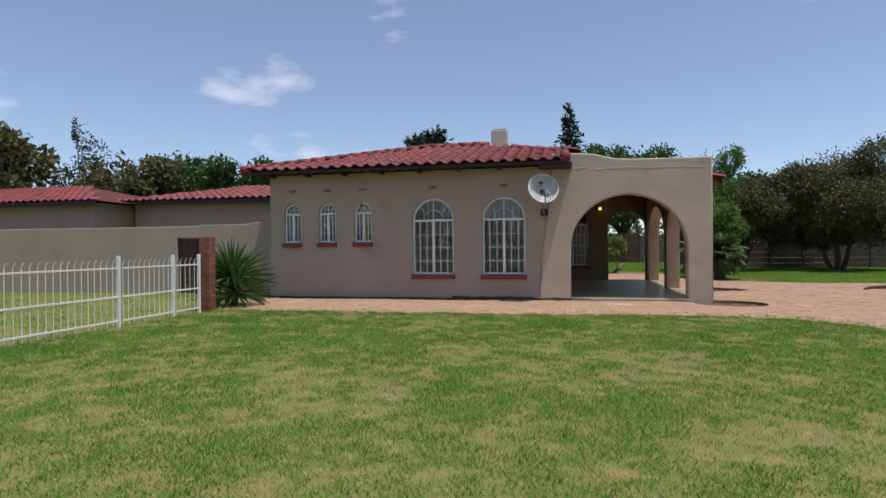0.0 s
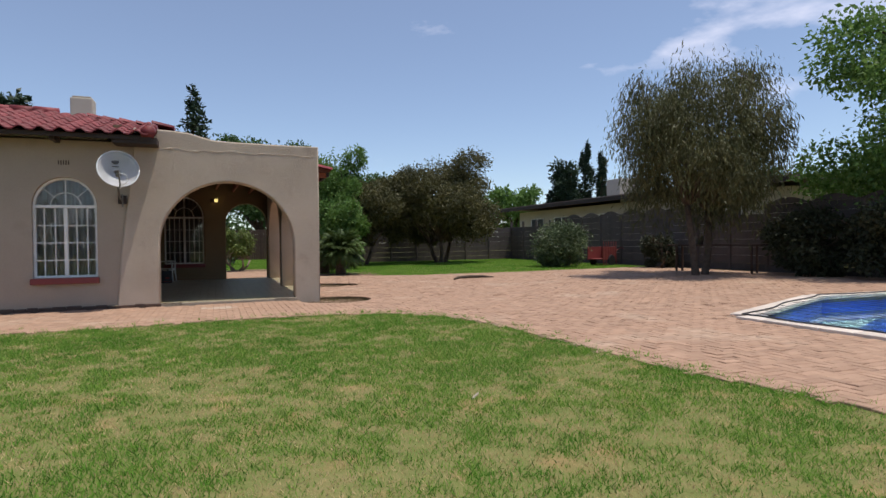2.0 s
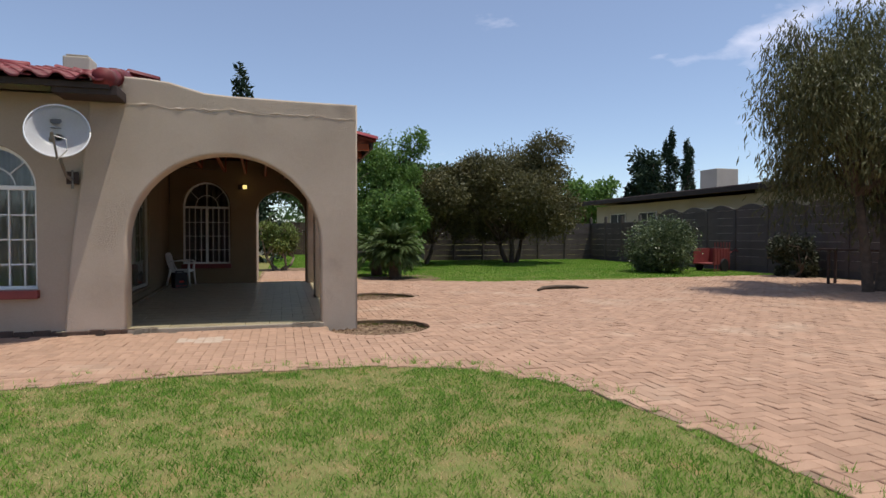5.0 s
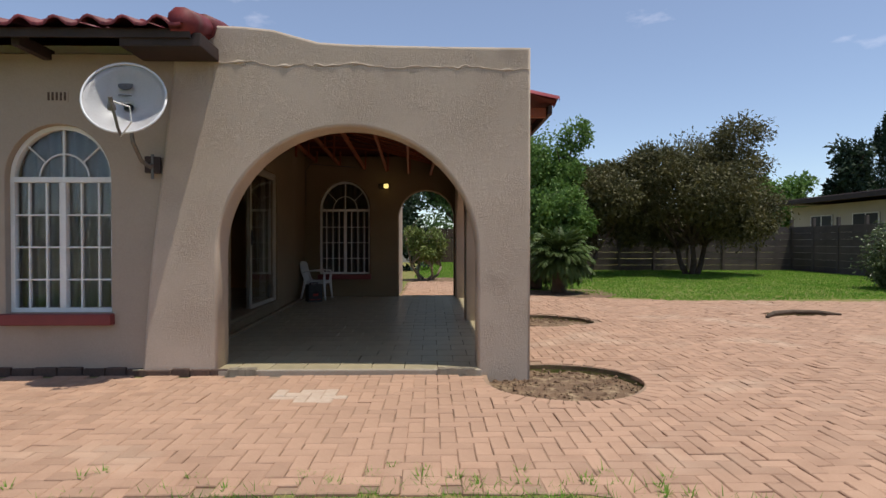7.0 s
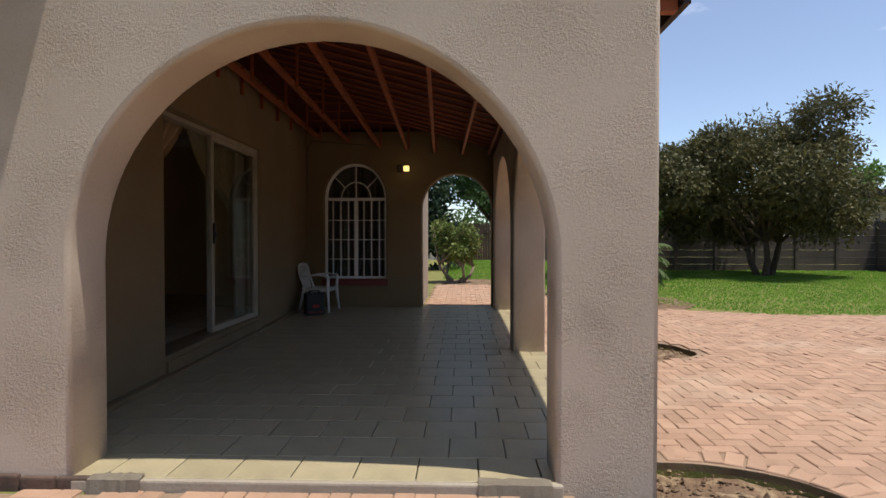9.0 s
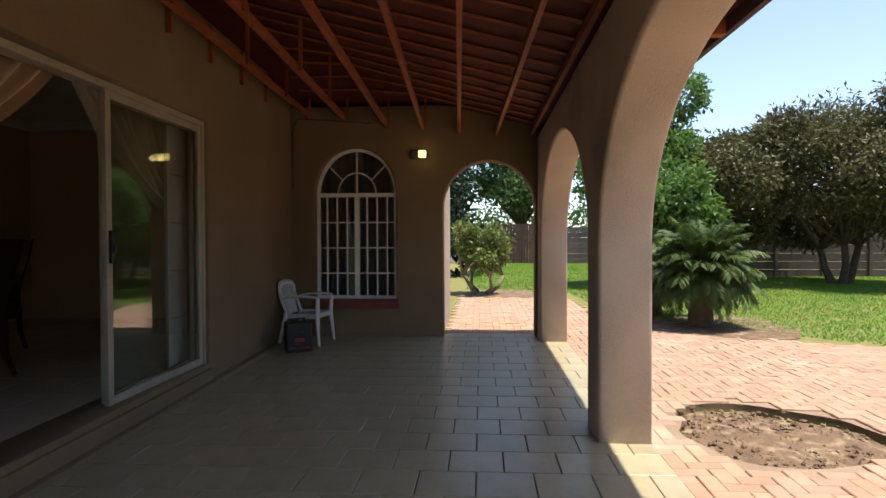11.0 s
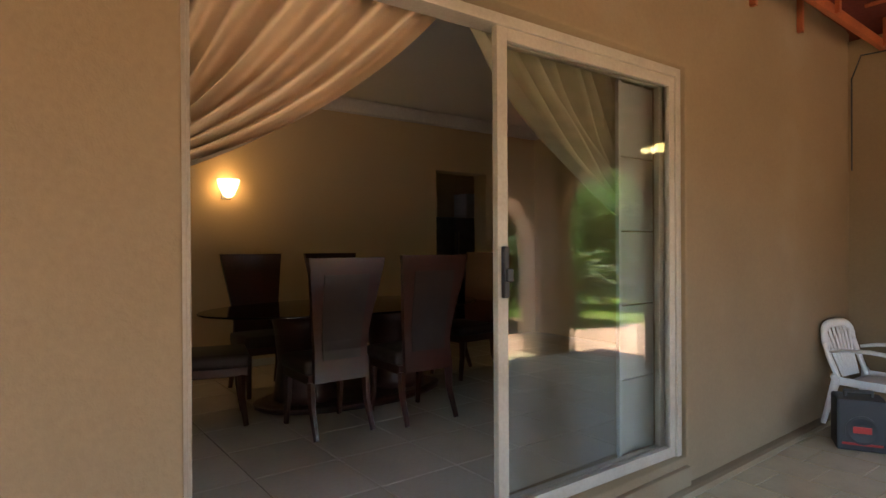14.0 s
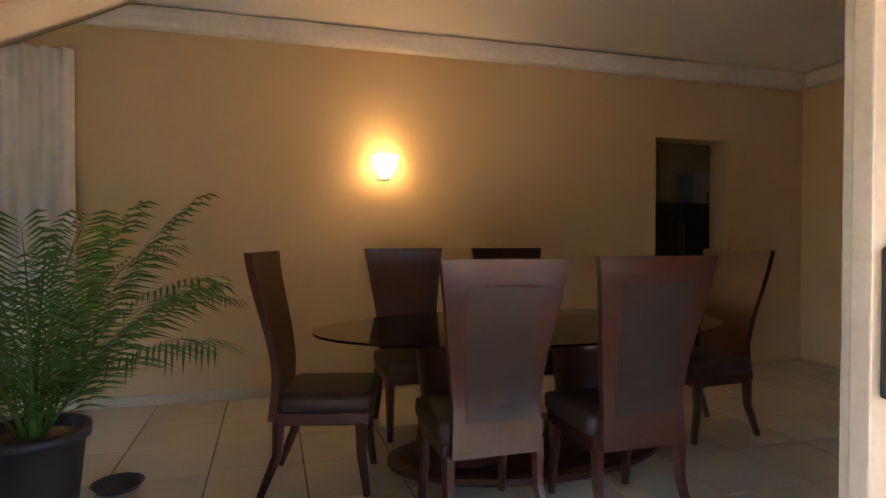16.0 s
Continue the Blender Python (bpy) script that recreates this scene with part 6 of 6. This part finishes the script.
# herringbone: pairs of bricks stepping along the diagonal
ii, jj = np.meshgrid(np.arange(-80, 250), np.arange(-60, 260))
r = (ii - jj) % 4
flat = r == 0
up = r == 3
hx, hy = -8.0 + PITCH * (ii + 1.0), -1.0 + PITCH * (jj + 0.5)
ux, uy = -8.0 + PITCH * (ii + 0.5), -1.0 + PITCH * (jj + 1.0)
px = np.concatenate([hx[flat], ux[up]])
py = np.concatenate([hy[flat], uy[up]])
rot = np.concatenate([np.zeros(flat.sum()), np.full(up.sum(), math.pi / 2)])
ok = in_poly(px, py, PAVED) & ~in_poly(px, py, grow(POOL, 0.42))
for loop in HOLES:
    ok &= ~in_poly(px, py, grow(loop, 0.06 if loop is not HOLES[0] else 0.17))
ok &= (px < 18.7) & (py < 27.6)
px, py, rot = px[ok], py[ok], rot[ok]
# missing and sunken bricks along the lawn's edge
jit = rng.normal(size=(len(px), 3)) * np.array([0.0022, 0.0022, 0.0018])
tw = rng.normal(size=len(px)) * 0.012
swell = 0.012 * np.sin(px * 1.7 + 0.5 * py) * np.sin(py * 1.3)
order = np.argsort(np.hypot((px - 1.7) * 0.75, (py - 12.7) * 1.3))
base = bpy.data.meshes.new("brick")
base.from_pydata(v0.tolist(), [], f0.tolist())
base.materials.append(BRICK_PAVE)
pale = base.copy()
pale.materials[0] = BRICK_PALE
for k in order[:300]:
    limed = ((px[k] - 0.98) / 0.42) ** 2 + ((py[k] - 13.06) / 0.17) ** 2 < 1 + rng.normal() * 0.25
    o = new("brick", pale if limed else base)
    o.parent = bed
    o.matrix_basis = Matrix.Translation((px[k] + jit[k, 0], py[k] + jit[k, 1], jit[k, 2] + swell[k] * 0.4)) @ Matrix.Rotation(rot[k] + tw[k], 4, "Z") @ Matrix.Rotation(rng.normal() * 0.012, 4, "X")
rest = order[300:]
c, s = np.cos(rot[rest] + tw[rest]), np.sin(rot[rest] + tw[rest])
X = v0[None, :, 0] * c[:, None] - v0[None, :, 1] * s[:, None] + (px[rest] + jit[rest, 0])[:, None]
Y = v0[None, :, 0] * s[:, None] + v0[None, :, 1] * c[:, None] + (py[rest] + jit[rest, 1])[:, None]
rough = np.where(px[rest] > 4.3, 0.036, 0.016)
tipx, tipy = rng.normal(size=len(rest)) * rough * 0.6, rng.normal(size=len(rest)) * rough
Z = v0[None, :, 2] + (jit[rest, 2] + swell[rest] * 0.4)[:, None] + tipx[:, None] * v0[None, :, 0] + tipy[:, None] * v0[None, :, 1]
verts = np.stack([X, Y, Z], -1).reshape(-1, 3)
faces = (f0[None] + (np.arange(len(rest)) * len(v0))[:, None, None]).reshape(-1, 4)
tagged(plain("bricks", verts.tolist(), faces.tolist(), BRICK_PAVE_BULK, bed), kind="stuff")
# a soldier ring round the first soil patch
cx, cy = 3.32, 13.62
for k in range(44):
    a = math.tau * k / 44
    x, y = cx + 0.86 * math.cos(a), cy + 0.86 * math.sin(a)
    if (x < 3.16 and y > FRONT - 0.12) or (y > 13.95 and x < 3.2):
        continue
    o = new("brick", base)
    o.parent = bed
    o.matrix_basis = pose(x, y, random.uniform(-0.004, 0.002), random.uniform(-1, 1), random.uniform(-1, 1), math.degrees(a) + random.uniform(-4, 4))


# clods and chips on the soil patches
rng2 = np.random.default_rng(15)
cv, cf = [], []
octa = np.array([(1, 0, 0), (0, 1, 0), (-1, 0, 0), (0, -1, 0), (0, 0, 1), (0, 0, -1)], float)
tri = [(0, 1, 4), (1, 2, 4), (2, 3, 4), (3, 0, 4), (1, 0, 5), (2, 1, 5), (3, 2, 5), (0, 3, 5)]
for loop, n in zip(HOLES, (900, 900, 150)):
    xs, ys = [p[0] for p in loop], [p[1] for p in loop]
    qx, qy = rng2.uniform(min(xs), max(xs), n), rng2.uniform(min(ys), max(ys), n)
    keep = in_poly(qx, qy, loop)
    for x, y in zip(qx[keep], qy[keep]):
        s = 0.006 + 0.022 * rng2.random() ** 3
        k = len(cv)
        cv += ((octa * (1 + 0.35 * rng2.normal(size=(6, 3)))) * s * np.array([1, 1, 0.6]) + np.array([x, y, -0.012])).tolist()
        cf += [tuple(i + k for i in t) for t in tri]
clods = plain("soil_clods", cv, cf, SOIL)
tagged(clods, "dry clods and wood chips on the soil patches", "soil", kind="stuff")


# ---- grass ----
def field(x, y, cell, seed):
    """Smooth random values between 0 and 1 over the plan, one knot every cell metres."""
    grid = np.random.default_rng(seed).random((256, 256))
    u, v = x / cell + 100.0, y / cell + 100.0
    i, j = np.floor(u).astype(int), np.floor(v).astype(int)
    a, b = u - i, v - j
    a, b = a * a * (3 - 2 * a), b * b * (3 - 2 * b)
    i, j, i2, j2 = i % 256, j % 256, (i + 1) % 256, (j + 1) % 256
    return (grid[i, j] * (1 - a) + grid[i2, j] * a) * (1 - b) + (grid[i, j2] * (1 - a) + grid[i2, j2] * a) * b


def dryness(x, y):
    """How bare and dry the lawn is: broad patches broken up by small ones."""
    return 0.20 * field(x, y, 1.3, 1) + 0.36 * field(x, y, 0.42, 2) + 0.44 * field(x, y, 0.13, 3)


def grass(name, region, holes, count, height, width, seed, label, material=GRASS, dry=False, even=False):
    rng = np.random.default_rng(seed)
    xs, ys = [p[0] for p in region], [p[1] for p in region]
    x = rng.uniform(min(xs), max(xs), count)
    y = rng.uniform(min(ys), max(ys), count)
    ok = in_poly(x, y, region)
    for h in holes:
        ok &= ~in_poly(x, y, h)
    d = dryness(x, y)
    ok &= even | (rng.random(count) < (np.clip((d - 0.40) * 3.6, 0.04, 0.95) if dry else np.clip(1.0 - (d - 0.44) * 3.4, 0.12, 1.0)))
    x, y, lush = x[ok], y[ok], np.clip(1.5 - 1.6 * d[ok], 0.4, 1.2)
    n = len(x)
    a = rng.uniform(0, math.tau, n)
    h = height * (0.35 + 0.5 * lush + 0.45 * rng.random(n))
    lean = rng.uniform(0.2, 1.4, n) * h
    b = rng.uniform(0, math.tau, n)
    w = width * (0.7 + 0.6 * rng.random(n))
    z0 = np.full(n, 0.03)
    p0 = np.stack([x - w * np.cos(a), y - w * np.sin(a), z0], -1)
    p1 = np.stack([x + w * np.cos(a), y + w * np.sin(a), z0], -1)
    p2 = np.stack([x + lean * np.cos(b), y + lean * np.sin(b), 0.03 + h], -1)
    v = np.stack([p0, p1, p2], 1).reshape(-1, 3)
    f = np.arange(n * 3).reshape(-1, 3)
    ob = plain(name, v.tolist(), f.tolist(), material)
    return tagged(ob, label, "grass", kind="stuff")


front_lawn = [(-7.4, -3.0), (5.4, -3.0), (5.2, 4.2), (4.95, 5.4), (4.85, 6.8), (4.75, 8.6), (4.45, 9.9), (3.9, 10.7), (2.9, 11.1), (1.5, 11.15), (-1.2, 10.95), (-5.0, 11.0), (-7.4, 10.9)]
grass("grass", front_lawn, [], 780000, 0.032, 0.0034, 6, "short sunlit lawn grass with dry patches")
grass("grass", [(-20, -3), (-7.4, -3), (-7.4, 14.9), (-20, 14.9)], [], 40000, 0.06, 0.008, 7, "lawn grass behind the picket fence")
grass("grass", [(4.3, 24.6), (6.8, 21.9), (7.5, 21.3), (18.6, 21.7), (19.1, 35.5), (9.2, 35.5), (9.2, 46.8), (1.4, 46.8), (1.4, 29.9), (4.1, 29.0)], [], 230000, 0.045, 0.011, 8, "green back lawn", even=True)
grass("grass", front_lawn, [], 330000, 0.028, 0.0032, 16, "dry straw-coloured grass in thin patches", STRAW, True)
grass("grass", front_lawn, [], 90000, 0.045, 0.0034, 18, "darker taller tufts in the lawn", GRASS_DARK)
# ragged fringe where the lawn grows over the bricks
fringe = PAVED[:12]
strip = [(x - 0.10, y - 0.10) for x, y in fringe] + [(x + 0.16, y + 0.15) for x, y in fringe[::-1]]
grass("grass", strip, [], 70000, 0.075, 0.003, 12, "ragged fringe of grass along the paving")
# tufts and weeds on the edge of the paving
edge_pts = PAVED[:12]
rnd = random.Random(9)
for k in range(110):
    i = rnd.randrange(0, 10)
    f = rnd.random()
    x = edge_pts[i][0] + (edge_pts[i + 1][0] - edge_pts[i][0]) * f + rnd.uniform(-0.25, 0.3)
    y = edge_pts[i][1] + (edge_pts[i + 1][1] - edge_pts[i][1]) * f + rnd.uniform(-0.1, 0.4)
    bm = bmesh.new()
    for q in range(16):
        a, l = rnd.uniform(0, math.tau), rnd.uniform(0.05, 0.12)
        d = Vector((math.cos(a), math.sin(a), 0))
        c = Vector((-d.y, d.x, 0)) * 0.005
        bm.faces.new([bm.verts.new(p) for p in (d * 0.01 - c, d * 0.01 + c, d * l * 0.6 + Vector((0, 0, l * rnd.uniform(0.3, 0.8))))])
    w = part("weed_tuft", bm, GRASS)
    w.location = (x, y, 0.03)
    tagged(w, "small tuft of weed growing between paving bricks", "weed", "weeds in the paving")
rnd = random.Random(23)
x = -2.9
damp = bpy.data.objects["damp_course"]
while x < -0.05:
    l = rnd.uniform(0.16, 0.24)
    f = FRONT + (0.012 if x < -0.8 else -0.03)
    part("brick", boxes(((x, f + rnd.uniform(-0.006, 0.008), -0.04), (x + l, f + 0.05, rnd.uniform(0.10, 0.135))), bevel=0.012), FACE_BRICK if rnd.random() < 0.05 else PLINTH_DARK, damp)
    x += l + 0.012
for x0, x1 in ((0.06, 0.34), (2.12, 2.5)):
    bm = bmesh.new()
    n = 12
    lo = [bm.verts.new((x0 + (x1 - x0) * k / n, FRONT - 0.055 - 0.02 * abs(noise.noise(Vector((k * 0.7, x0, 3)))), 0.02)) for k in range(n + 1)]
    hi = [bm.verts.new((v.co.x, v.co.y + 0.015, 0.108)) for v in lo]
    bk = [bm.verts.new((v.co.x, FRONT + 0.03 + 0.03 * noise.noise(Vector((k * 0.8, x1, 6))), 0.116)) for k, v in enumerate(lo)]
    for a, b in ((lo, hi), (hi, bk)):
        for k in range(n):
            bm.faces.new((a[k], a[k + 1], b[k + 1], b[k]))
    bmesh.ops.solidify(bm, geom=bm.faces[:], thickness=0.012)
    structure(part("screed_patch", bm, CONCRETE), "cracked pale screed patch on the slab's edge", "floor")
stick = thing("stick", pose(2.84, 5.4, 0.03, 0, 0, 45), "pale dry stick lying on the lawn", "stick")
bm = bmesh.new()
tube(bm, [(-0.07, 0, 0), (0, 0.004, 0.01), (0.08, 0.0, 0.02)], [0.008, 0.012, 0.006], 6)
part("piece", bm, CONCRETE, stick)
